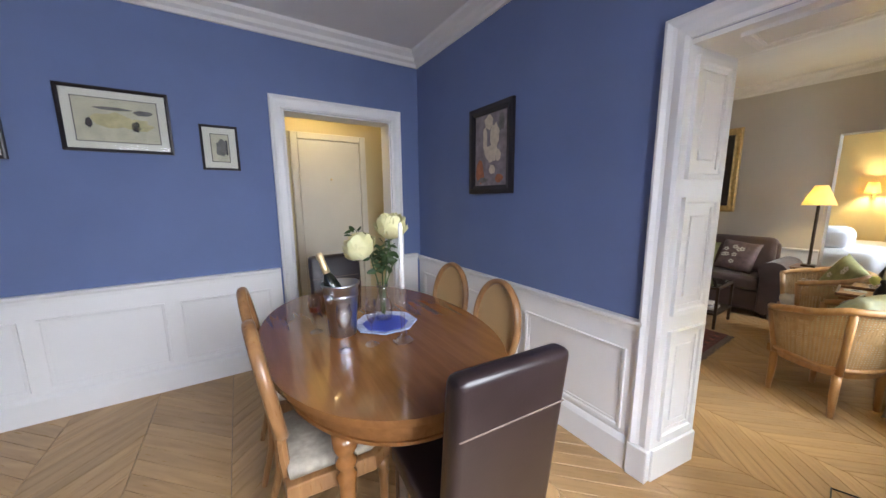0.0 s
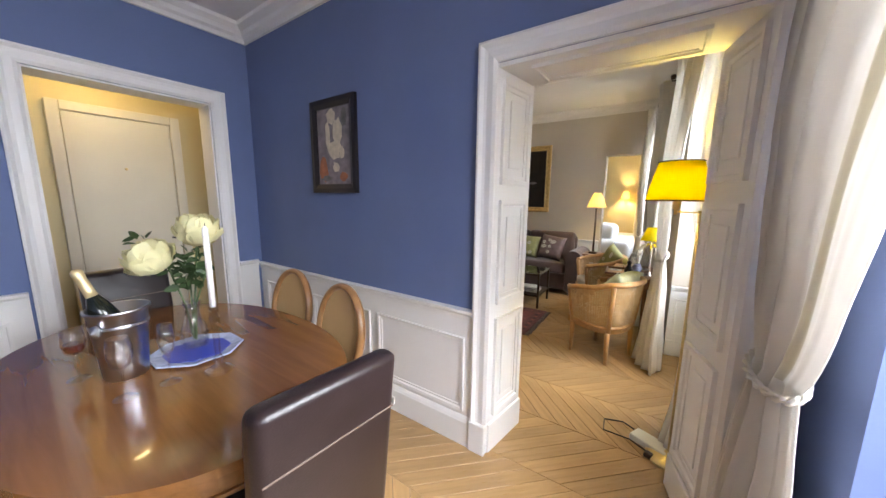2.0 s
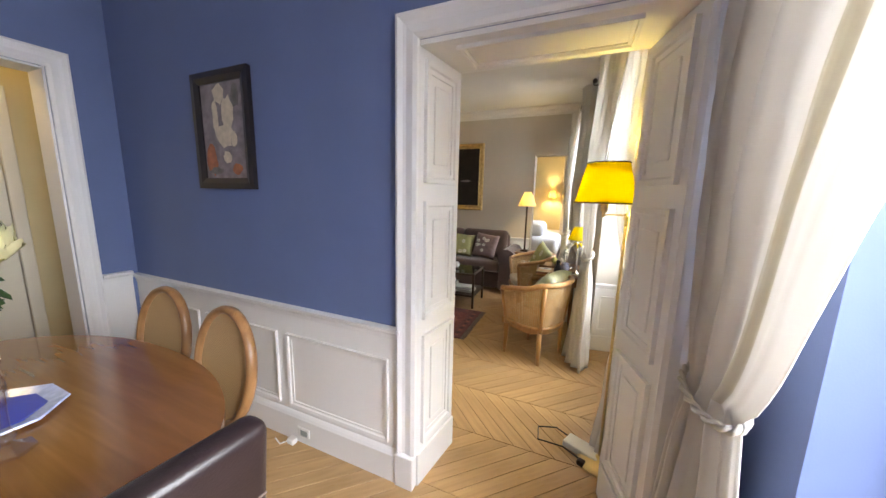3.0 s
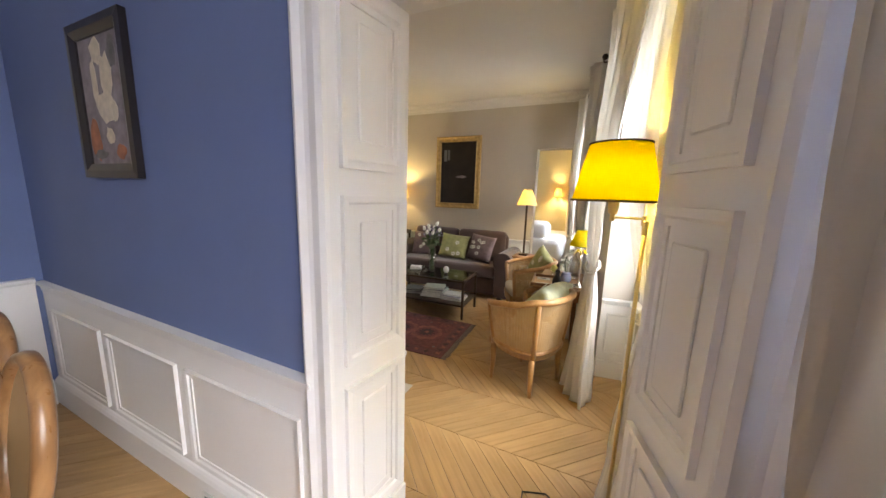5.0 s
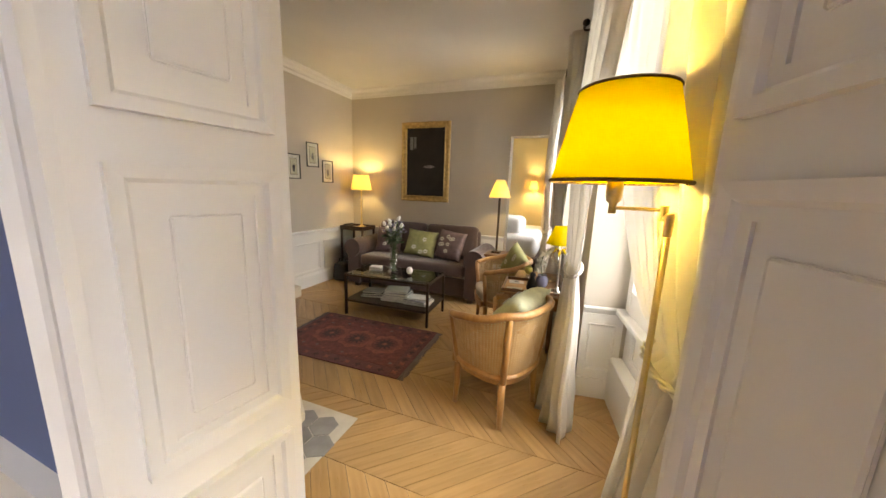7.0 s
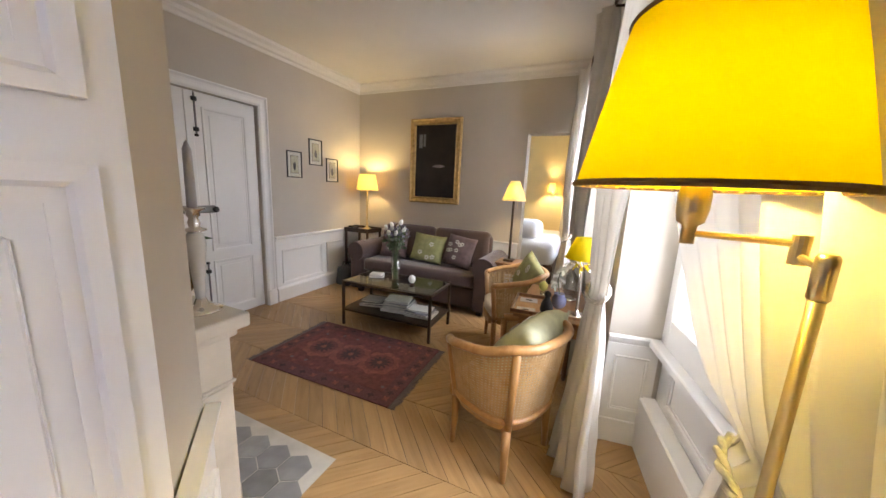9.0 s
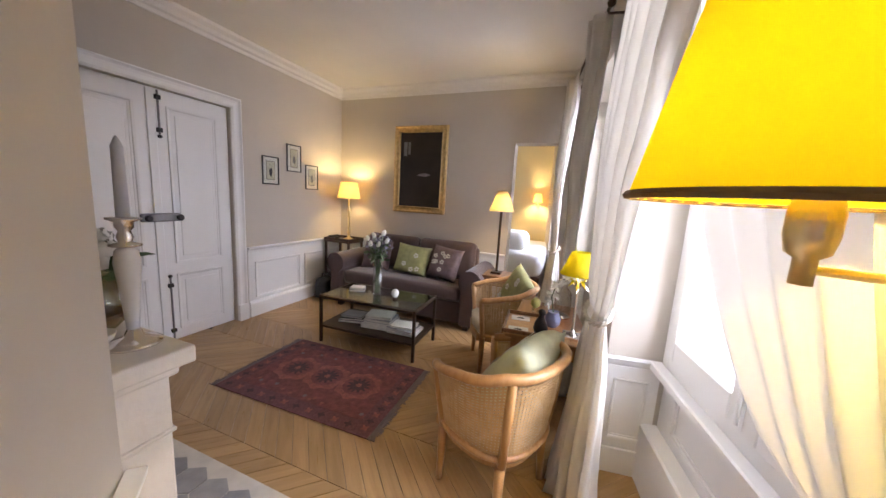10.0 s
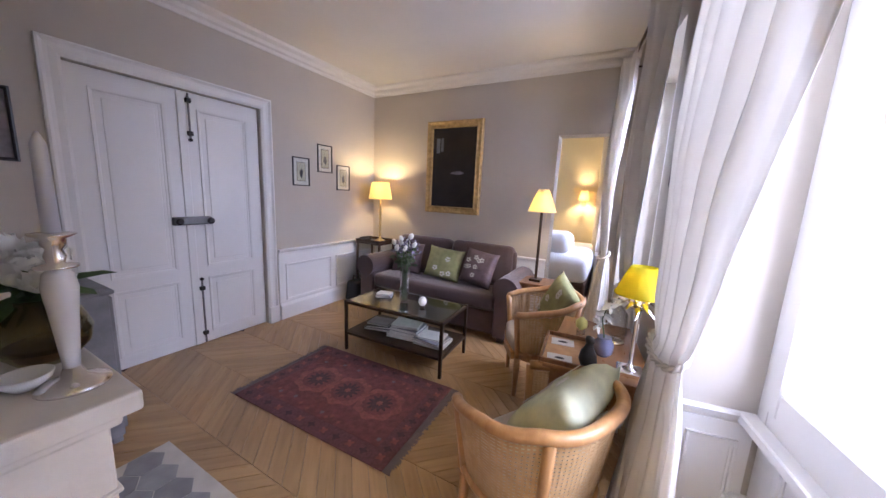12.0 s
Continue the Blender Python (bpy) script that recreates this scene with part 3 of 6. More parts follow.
d = thing("door_double", "closed white double doors with iron bolts and a steel lock", "door", pose(0, 0, 0))
d["kind"] = "structure"
ddm = (DD0 + DD1) / 2
door_leaf(d, DD0 + 0.004, ddm - 0.002, DDH - 0.006, -0.27)
door_leaf(d, ddm + 0.002, DD1 - 0.004, DDH - 0.006, -0.27)
part("cover_strip", box(-0.27, -0.255, ddm - 0.03, ddm + 0.03, 0.01, DDH - 0.01, 0.004), WHITE, d)
for z0, z1 in ((0.02, 0.62), (1.80, 2.17)):
    bolt = part("bolt", tube([(-0.243, ddm + 0.045, z0), (-0.243, ddm + 0.045, z1)], 0.008), GUNMETAL, d, "worn iron sliding bolt")
    part("bolt_knob", lathe([(0.0, 0), (0.016, 0.006), (0.016, 0.022), (0.0, 0.03)], 12, pose(-0.243, ddm + 0.045, z1 - 0.02 if z0 < 1 else z0 - 0.01)), IRON, bolt)
    for k in (0.15, 0.85):
        z = z0 + k * (z1 - z0)
        part("bolt_keeper", box(-0.256, -0.230, ddm + 0.025, ddm + 0.065, z - 0.018, z + 0.018, 0.004), IRON, bolt)
lock = part("lock_case", box(-0.27, -0.232, ddm - 0.13, ddm + 0.16, 1.10, 1.17, 0.012, 2), GUNMETAL, d, "grey steel rim lock")
for dy in (-0.10, 0.13):
    part("door_knob", lathe([(0.012, 0), (0.012, 0.02), (0.026, 0.03), (0.028, 0.045), (0.016, 0.055)], 16, pose(-0.232, ddm + dy, 1.135, 0, 90)), IRON, lock)

d = thing("door_entrance", "closed cream painted flat entrance door with a peephole", "door", pose(0, 0, 0))
d["kind"] = "structure"
DOORCREAM = material("cream_door_paint", (0.74, 0.69, 0.56), 0.45, spread=0.03, scale=3, bump=0.03, bump_scale=80)
leaf = part("door_leaf", box(-1.0, -0.965, -1.02, -0.32, 0.005, 2.12, 0.003), DOORCREAM, d)
part("peephole", lathe([(0.012, 0), (0.012, 0.008), (0.006, 0.012)], 12, pose(-0.965, -0.67, 1.68, 0, 90)), BRASS, leaf)
part("handle", box(-0.965, -0.90, -0.40, -0.385, 1.02, 1.035, 0.004), IRON, leaf)
b = box(-1.0, -0.95, -1.10, -1.025, 0, 2.2, 0.006)
box(-1.0, -0.95, -0.315, -0.24, 0, 2.2, 0.006, bm=b)
box(-1.0, -0.95, -1.025, -0.315, 2.125, 2.2, 0.006, bm=b)
part("door_frame", b, DOORCREAM, d)
b = box(-0.95, -0.88, 0.10, 0.14, 0, 2.2, 0.006)
box(-0.32, -0.25, 0.10, 0.14, 0, 2.2, 0.006, bm=b)
box(-0.88, -0.32, 0.10, 0.14, 2.12, 2.2, 0.006, bm=b)
d = tagged(part("door_hall_side", b, DOORCREAM), "cream painted side door in the hallway", "door", kind="structure")
part("door_leaf", box(-0.88, -0.32, 0.115, 0.14, 0.005, 2.12), DOORCREAM, d)
part("panel_moulding", panel_mould(0.36, 1.2, 0.014, 0.03), DOORCREAM, d, m=pose(-0.6, 0.115, 1.4))
# unseen lamp and globe above the opening, added to brighten the hall
bulb((-0.55, -0.9, 2.45), 7.0, (1.0, 0.74, 0.34), 0.08)
hl = thing("hall_ceiling_light", "unseen frosted ceiling light added to brighten the hall", "ceiling light", pose(-0.55, -0.9, H))
part("globe", lathe([(0.02, -0.30), (0.07, -0.27), (0.08, -0.22), (0.05, -0.17), (0.03, -0.16)], 18), SHADE_C, hl, smooth=True)
part("stem", tube([(0, 0, 0), (0, 0, -0.17)], 0.008), BRASS, hl)

# ---- dining room ----
def stadium(a, c, n=72, power=2.2):
    return [(a * math.copysign(abs(math.cos(t)) ** (2 / power), math.cos(t)), c * math.copysign(abs(math.sin(t)) ** (2 / power), math.sin(t)))
            for t in (2 * math.pi * i / n for i in range(n))]


TABLE = (1.42, -1.07)
t = thing("dining_table", "oval polished mahogany dining table on turned legs", "table", pose(*TABLE, 0))
part("tabletop", prism(stadium(0.86, 0.565), 0.722, 0.75, 0.009), MAHOGANY, t)
part("edge_moulding", prism(stadium(0.835, 0.54), 0.706, 0.722, 0.004), MAHOGANY, t)
b = prism(stadium(0.79, 0.495), 0.615, 0.706)
part("apron", b, MAHOGANY, t)
part("apron_bead", prism(stadium(0.80, 0.505), 0.607, 0.620, 0.005), MAHOGANY, t)
for sx in (-1, 1):
    for sy in (-1, 1):
        leg = part("leg", lathe([(0.018, 0.0), (0.024, 0.03), (0.016, 0.06), (0.022, 0.08), (0.034, 0.40), (0.038, 0.44), (0.026, 0.46), (0.040, 0.48),
                                 (0.040, 0.50), (0.028, 0.52), (0.046, 0.55), (0.048, 0.607)], 20, pose(sx * 0.58, sy * 0.33, 0)), MAHOGANY, t, smooth=True)


def parsons_chair(m, group, label):
    """High-backed leather chair; its front looks to -y."""
    c = thing("parsons_chair", label, "chair", m, group)
    part("seat", box(-0.205, 0.205, -0.24, 0.20, 0.38, 0.48, 0.03, 3), LEATHER, c, smooth=True)
    b = box(-0.20, 0.20, -0.04, 0.04, 0.0, 0.66, 0.030, 5)
    for v in b.verts:
        k = v.co.z / 0.66
        v.co.y += 0.19 + 0.075 * k * k
    back = part("backrest", b, LEATHER, c, m=pose(0, 0, 0.345), smooth=True)
    seam_z, seam_y = 0.485, 0.242
    for side in (1, -1):
        part("seam", tube([(-0.186, seam_y + side * 0.041, seam_z), (0.186, seam_y + side * 0.041, seam_z)], 0.0026, 5), STITCH, back, "pale sewn seam")
    for sx in (-1, 1):
        for y, z in ((-0.205, 0.39), (0.185, 0.36)):
            part("leg", box(sx * 0.17 - 0.02, sx * 0.17 + 0.02, y - 0.02, y + 0.02, 0, z, 0.004), DARKWOOD, c)
    return c


parsons_chair(pose(2.225, -1.03, 0, 0, 0, -94), "dining chairs", "high-backed dark brown leather chair at the table's end")
parsons_chair(pose(0.70, -1.02, 0, 0, 0, 92), "dining chairs", "high-backed dark brown leather chair at the hall end")

CANE = bpy.data.materials.new("woven_cane")
CANE.use_nodes = True
_n, _l = CANE.node_tree.nodes, CANE.node_tree.links
_b = _n["Principled BSDF"]
_tc = _n.new("ShaderNodeTexCoord")
_v = _n.new("ShaderNodeTexChecker")
_v.inputs["Scale"].default_value = 170
_v.inputs["Color1"].default_value, _v.inputs["Color2"].default_value = (0.56, 0.38, 0.18, 1), (0.40, 0.24, 0.10, 1)
_l.new(_tc.outputs["Object"], _v.inputs["Vector"])
_l.new(_v.outputs["Color"], _b.inputs["Base Color"])
_b.inputs["Roughness"].default_value = 0.5


def medallion_chair(m):
    """Oval cane-backed dining chair with an upholstered seat; its front looks to -y."""
    c = thing("medallion_chair", "carved golden brown dining chair with an oval cane back", "chair", m, "oval-backed dining chairs")
    n = 40
    lean = pose(0, 0.20, 0.755, -9)
    ring = [(0.178 * math.cos(2 * math.pi * i / n), 0.0, 0.235 * math.sin(2 * math.pi * i / n)) for i in range(n)]
    back = part("back_frame", tube(ring, 0.023, 8, True, 0.75), CHAIRWOOD, c, m=lean, smooth=True)
    b = bmesh.new()
    rim = [b.verts.new((0.162 * math.cos(2 * math.pi * i / n), 0.0, 0.218 * math.sin(2 * math.pi * i / n))) for i in range(n)]
    b.faces.new(rim)
    ext = bmesh.ops.extrude_face_region(b, geom=b.faces[:])
    bmesh.ops.translate(b, vec=(0, 0.006, 0), verts=[g for g in ext["geom"] if isinstance(g, bmesh.types.BMVert)])
    part("cane_panel", b, CANE, back)
    for sx in (-1, 1):
        part("back_post", tube([(sx * 0.13, 0.165, 0.40), (sx * 0.125, 0.175, 0.50), (sx * 0.115, 0.178, 0.58)], 0.02), CHAIRWOOD, c)
    rail = [(-0.20, 0.18), (-0.235, -0.14), (-0.19, -0.225), (0, -0.245), (0.19, -0.225), (0.235, -0.14), (0.20, 0.18)]
    part("seat_rail", prism(rail, 0.36, 0.43, 0.006), CHAIRWOOD, c)
    b = prism([(x * 0.93, y * 0.93) for x, y in rail], 0.43, 0.485, 0.025, 3)
    part("seat", b, SEATCLOTH, c, "oatmeal upholstered seat", smooth=True)
    for sx in (-1, 1):
        part("leg", lathe([(0.012, 0), (0.02, 0.28), (0.026, 0.31), (0.018, 0.325), (0.026, 0.34), (0.026, 0.37)], 14, pose(sx * 0.20, -0.185, 0)), CHAIRWOOD, c, smooth=True)
        part("leg", tube([(sx * 0.185, 0.22, 0.0), (sx * 0.18, 0.17, 0.2), (sx * 0.18, 0.155, 0.38)], [0.016, 0.019, 0.022]), CHAIRWOOD, c)
    return c


first = medallion_chair(pose(1.275, -0.655, 0, 0, 0, 2))
for m in (pose(1.785, -0.70, 0, 0, 0, -3), pose(1.20, -1.44, 0, 0, 0, 178), pose(1.74, -1.425, 0, 0, 0, 182)):
    copy_thing(first, m)

# things on the table
TT = 0.75
oct8 = [(math.cos(2 * math.pi * (i + 0.5) / 8), math.sin(2 * math.pi * (i + 0.5) / 8)) for i in range(8)]
tray = thing("serving_tray", "octagonal royal blue tray with a pale glass rim on the table", "tray", pose(1.455, -1.01, TT))
b = bmesh.new()
r1 = [b.verts.new((x * 0.175, y * 0.175, 0.016)) for x, y in oct8]
r2 = [b.verts.new((x * 0.125, y * 0.125, 0.006)) for x, y in oct8]
r3 = [b.verts.new((x * 0.125, y * 0.125, 0.0)) for x, y in oct8]
r4 = [b.verts.new((x * 0.178, y * 0.178, 0.010)) for x, y in oct8]
for p, q in ((r1, r2), (r2, r3), (r3, r4), (r4, r1)):
    for i in range(8):
        b.faces.new((p[i], p[(i + 1) % 8], q[(i + 1) % 8], q[i]))
bmesh.ops.recalc_face_normals(b, faces=b.faces[:])
part("rim", b, PALEBLUE, tray)
part("plate", prism([(x * 0.126, y * 0.126) for x, y in oct8], 0.0, 0.009), ROYAL, tray)

bucket = thing("ice_bucket", "brushed steel champagne bucket on the dining table", "ice bucket", pose(1.455, -1.245, TT) @ Matrix.Diagonal((0.90, 0.90, 1.24, 1)))
part("body", lathe([(0.07, 0.0), (0.074, 0.006), (0.080, 0.06), (0.096, 0.205), (0.106, 0.215), (0.106, 0.222), (0.094, 0.220), (0.076, 0.06), (0.0, 0.012)], 36, cap=False), STEEL, bucket, smooth=True)
for k in (-1, 1):
    part("handle", lathe([(0.0, 0), (0.018, 0.004), (0.020, 0.016), (0.0, 0.03)], 12, pose(0.092 * 0.6 * k, -0.092 * 0.8 * k, 0.17, 90, 0, 37 if k > 0 else 217)), STEEL, bucket)
part("band", lathe([(0.0945, 0.165), (0.0965, 0.168), (0.0965, 0.174), (0.0948, 0.177)], 36, cap=False), STEEL, bucket)
bottle = thing("champagne_bottle", "dark champagne bottle with gold foil leaning in the bucket", "bottle", pose(1.45, -1.235, TT + 0.10, 0, 0, 0) @ pose(0, 0, 0, 16, -10, 0))
part("glass_body", lathe([(0.0, 0.0), (0.038, 0.004), (0.042, 0.02), (0.042, 0.15), (0.032, 0.20), (0.018, 0.235), (0.016, 0.25)], 24), BOTTLE, bottle, smooth=True)
part("foil", lathe([(0.0185, 0.232), (0.0175, 0.26), (0.016, 0.31), (0.018, 0.318), (0.018, 0.335), (0.010, 0.345)], 20), FOIL, bottle, "champagne gold foil", smooth=True)
part("label", lathe([(0.0424, 0.05), (0.0424, 0.12)], 24, cap=False), MAT_BOARD, bottle)


def stem_glass(m, label, bowl=0.030, h=0.20, wine=False):
    g = thing("stem_glass", label, "glass", m, "glasses on the dining table")
    part("bowl", lathe([(0.003, h * 0.45), (bowl * 0.75, h * 0.55), (bowl, h * 0.75), (bowl * 0.85, h), (bowl * 0.80, h), (bowl * 0.94, h * 0.75), (bowl * 0.68, h * 0.57), (0.0, h * 0.48)], 24, cap=False), CRYSTAL, g, smooth=True)
    part("foot", lathe([(0.034, 0.001), (0.030, 0.004), (0.006, 0.010), (0.0035, 0.03), (0.0035, h * 0.40), (0.006, h * 0.44), (0.003, h * 0.46)], 24, cap=False), CRYSTAL, g, smooth=True)
    if wine:
        part("wine", lathe([(0.003, h * 0.49), (bowl * 0.66, h * 0.575), (bowl * 0.90, h * 0.72)], 20), material("red_wine", (0.10, 0.015, 0.012), 0.1), g)
    return g


stem_glass(pose(1.66, -1.29, TT), "clear crystal wine glass on the table", 0.036, 0.22)
stem_glass(pose(1.36, -1.36, TT), "crystal glass of red wine beside the bucket", 0.036, 0.20, True)
stem_glass(pose(1.665, -1.165, TT), "slim crystal champagne flute beside the tray", 0.026, 0.23)

ch = thing("crystal_candlestick", "cut crystal candlestick with a tall white candle", "candlestick", pose(1.72, -1.025, TT))
part("base", lathe([(0.054, 0.001), (0.052, 0.009), (0.030, 0.018), (0.012, 0.03)], 6, cap=False), CRYSTAL, ch)
part("column", lathe([(0.012, 0.03), (0.020, 0.05), (0.011, 0.07), (0.013, 0.19), (0.020, 0.225), (0.012, 0.245), (0.018, 0.26), (0.018, 0.285)], 8, cap=False), CRYSTAL, ch)
candle = part("candle", lathe([(0.0115, 0.27), (0.0105, 0.575), (0.004, 0.585)], 14), WAX, ch, "white taper candle", smooth=True)
part("wick", tube([(0, 0, 0.583), (0.001, 0, 0.596)], 0.0012, 5), BLACKP, candle)


def peony(parent, x, y, z, r, mat=None, seed=0):
    """A full round bloom: cupped petals with wavy rims, layer upon layer."""
    rnd = random.Random(seed)
    b = bmesh.new()
    for count, rad, top in ((4, 0.40, 8), (5, 0.55, 18), (7, 0.70, 30), (8, 0.84, 46), (9, 0.96, 66), (10, 1.06, 88)):
        for i in range(count):
            az, half = 2 * math.pi * (i + rnd.uniform(-0.2, 0.2)) / count + rad * 5, math.pi / count * 1.25
            tp = top + rnd.uniform(-14, 14)
            rows = []
            for iv in range(6):
                v = iv / 5
                pol = radians(172 + (tp - 172) * v)
                row = []
                for iu in range(5):
                    u = iu / 2 - 1
                    lift = radians(14) * u * u * v
                    rr = r * rad * (1 + 0.10 * (v ** 3) + rnd.uniform(-0.13, 0.13) * v)
                    a = az + half * u * (0.35 + 0.65 * math.sin(math.pi * min(0.5, v * 0.75)))
                    row.append(b.verts.new((rr * math.sin(pol + lift) * math.cos(a), rr * math.sin(pol + lift) * math.sin(a), rr * math.cos(pol + lift) + r)))
                rows.append(row)
            for p, q in zip(rows, rows[1:]):
                for k in range(4):
                    b.faces.new((p[k], p[k + 1], q[k + 1], q[k]))
    return tagged(part("bloom", b, mat or PETAL, parent, smooth=True, m=pose(x, y, z - r, rnd.uniform(-25, 25), rnd.uniform(-25, 25), rnd.uniform(0, 360))), kind="stuff")


def leaves(parent, centre, spread, count, size, seed=1, mat=None, name="foliage"):
    """Many small folded leaves round a centre."""
    rnd = random.Random(seed)
    b = bmesh.new()
    for _ in range(count):
        d = Vector((rnd.gauss(0, 1), rnd.gauss(0, 1), rnd.gauss(0, 1))).normalized() * rnd.uniform(0.25, 1)
        p = Vector(centre) + Vector((d.x * spread[0], d.y * spread[1], d.z * spread[2]))
        s = size * rnd.uniform(0.6, 1.3)
        lf = bmesh.new()
        pts = [(0, 0, 0), (0.28, 0.4, 0.06), (0, 0.5, 0), (-0.28, 0.4, 0.06), (0.18, 0.8, 0.02), (0, 1, -0.06), (-0.18, 0.8, 0.02)]
        v = [lf.verts.new((x * s, y * s, z * s)) for x, y, z in pts]
        for f in ((0, 1, 2), (0, 2, 3), (1, 4, 5, 2), (2, 5, 6, 3)):
            lf.faces.new([v[i] for i in f])
        lf.transform(Matrix.Translation(p) @ Euler((rnd.uniform(-1, 1), rnd.uniform(-1, 1), rnd.uniform(0, 6.3))).to_matrix().to_4x4())
        merge(b, lf)
    return tagged(part(name, b, mat or LEAF, parent), kind="stuff")


fv = thing("flower_vase", "clear glass vase of cream peonies on the blue tray", "vase of flowers", pose(1.405, -1.0, TT + 0.012))
part("vase", lathe([(0.0, 0.0), (0.045, 0.002), (0.055, 0.03), (0.050, 0.08), (0.030, 0.14), (0.026, 0.17), (0.036, 0.21), (0.033, 0.21), (0.023, 0.17), (0.027, 0.14), (0.046, 0.08), (0.050, 0.03), (0.040, 0.010), (0.0, 0.008)], 28, cap=False), CRYSTAL, fv, smooth=True)
for i, (x, y, z) in enumerate(((0.02, -0.09, 0.46), (0.06, 0.035, 0.55), (-0.04, 0.02, 0.42), (0.07, 0.05, 0.36))):
    part("stem", tube([(0.01 * i - 0.015, 0, 0.03), (x * 0.25, y * 0.25, 0.2), (x, y, z)], 0.004, 6), STEM, fv)
peony(fv, 0.02, -0.09, 0.455, 0.078, seed=3)
peony(fv, 0.06, 0.035, 0.55, 0.076, seed=8)
leaves(fv, (0.03, 0.0, 0.36), (0.06, 0.075, 0.13), 90, 0.055, 5)
leaves(fv, (0.0, -0.15, 0.50), (0.02, 0.03, 0.06), 9, 0.045, 6)


def picture(name, m, w, h, label, frame_w=0.02, depth=0.022, frame_mat=None, mount=0.05, art=None, category="picture"):
    """A framed picture; its back on y = 0, facing -y, centred."""
    p = thing(name, label, category, m)
    b = bmesh.new()
    prof = [(0, 0), (0, depth), (frame_w * 0.5, depth * 1.1), (frame_w, depth * 0.7), (frame_w, 0)]
    rings = []
    for sx, sz in ((-1, -1), (1, -1), (1, 1), (-1, 1)):
        rings.append([b.verts.new((sx * (w / 2 - o), -u, sz * (h / 2 - o))) for o, u in prof])
    for i in range(4):
        a, c = rings[i], rings[(i + 1) % 4]
        for j in range(len(prof)):
            b.faces.new((a[j], a[(j + 1) % len(prof)], c[(j + 1) % len(prof)], c[j]))
    bmesh.ops.recalc_face_normals(b, faces=b.faces[:])
    part("frame", b, frame_mat or BLACKFRAME, p)
    iw, ih = w / 2 - frame_w, h / 2 - frame_w
    if mount:
        part("mount", box(-iw, iw, -0.006, -0.001, -ih, ih), MAT_BOARD, p)
        part("print_border", box(-iw + mount - 0.006, iw - mount + 0.006, -0.0075, -0.006, -ih + mount - 0.006, ih - mount + 0.006), INK, p)
        part("print", box(-iw + mount, iw - mount, -0.009, -0.0075, -ih + mount, ih - mount), PAPER, p)
        part("glazing", box(-iw, iw, -0.013, -0.011, -ih, ih), WINDOW_GLASS, p).visible_shadow = False
    if art:
        for mat, shapes in art:
            for outline in shapes:
                b = bmesh.new()
                lo = [b.verts.new((x, -0.010, z)) for x, z in outline]
                hi = [b.verts.new((x, -0.0085, z)) for x, z in outline]
                b.faces.new(lo)
                for i in range(len(lo)):
                    b.faces.new((lo[i], lo[(i + 1) % len(lo)], hi[(i + 1) % len(lo)], hi[i]))
                bmesh.ops.recalc_face_normals(b, faces=b.faces[:])
                part("printed_shape", b, mat, p)
    return p


def blob(cx, cz, rx, rz, n=14, seed=0, rough=0.25):
    rnd = random.Random(seed)
    return [(cx + rx * math.cos(2 * math.pi * i / n) * rnd.uniform(1 - rough, 1 + rough), cz + rz * math.sin(2 * math.pi * i / n) * rnd.uniform(1 - rough, 1 + rough)) for i in range(n)]


INKY = material("dark_ink", (0.05, 0.045, 0.05), 0.8)
OCHRE = material("pale_ochre_wash", (0.50, 0.44, 0.24), 0.8, spread=0.2, scale=20)
picture("framed_print_wide", pose(0.002, -2.28, 1.975, 0, 0, 90), 0.55, 0.41, "wide framed landscape print with an ivory mount", 0.02, art=[
    (OCHRE, [blob(-0.03, 0.0, 0.10, 0.05, seed=1), blob(0.10, -0.02, 0.07, 0.04, seed=2)]), (INKY, [blob(0.09, -0.03, 0.022, 0.035, seed=3), blob(-0.14, -0.02, 0.018, 0.03, seed=4)]),
    (INK, [blob(0.13, 0.06, 0.05, 0.018, seed=5), blob(-0.02, 0.075, 0.09, 0.010, seed=6)])])
picture("framed_print_small", pose(0.002, -1.725, 1.84, 0, 0, 90), 0.24, 0.33, "small framed sepia print with an ivory mount", 0.016, art=[
    (INK, [blob(0.01, 0.0, 0.04, 0.07, seed=7)]), (INKY, [[(0.035, -0.05), (0.048, -0.05), (0.048, 0.06), (0.035, 0.06)]])])
picture("framed_print_square", pose(0.002, -3.0, 1.88, 0, 0, 90), 0.42, 0.36, "dark framed print on the blue wall", 0.02)
picture("framed_poster", pose(1.168, -0.002, 1.80), 0.485, 0.645, "black framed abstract print in grey and cream", 0.062, 0.026, mount=0, art=[
    (GREYPRINT, [[(-0.185, -0.265), (0.185, -0.265), (0.185, 0.265), (-0.185, 0.265)]])])
pp = [o for o in scene.objects if o.name.startswith("framed_poster")][0]
for mat, cx, cz, rx, rz, sd in ((RUST, -0.12, 0.15, 0.05, 0.09, 1), (BEIGEPRINT, 0.01, 0.02, 0.07, 0.07, 2), (BEIGEPRINT, 0.05, -0.10, 0.05, 0.09, 3), (BEIGEPRINT, -0.02, -0.20, 0.05, 0.05, 4),
                            (BEIGEPRINT, 0.02, 0.14, 0.035, 0.035, 5), (RUST, 0.10, 0.21, 0.04, 0.03, 6), (BEIGEPRINT, -0.06, -0.08, 0.025, 0.11, 7), (BEIGEPRINT, 0.09, 0.05, 0.03, 0.04, 8),
                            (INK, -0.08, 0.22, 0.06, 0.02, 9), (INK, 0.12, -0.18, 0.03, 0.06, 10)):
    b = prism([(x, -z) for x, z in blob(cx, cz, rx, rz, seed=sd)], 0.0, 0.0015)
    part("printed_shape", b, mat, pp, m=pose(0, -0.0102 - 0.0003 * sd, 0, 90, 0, 0))
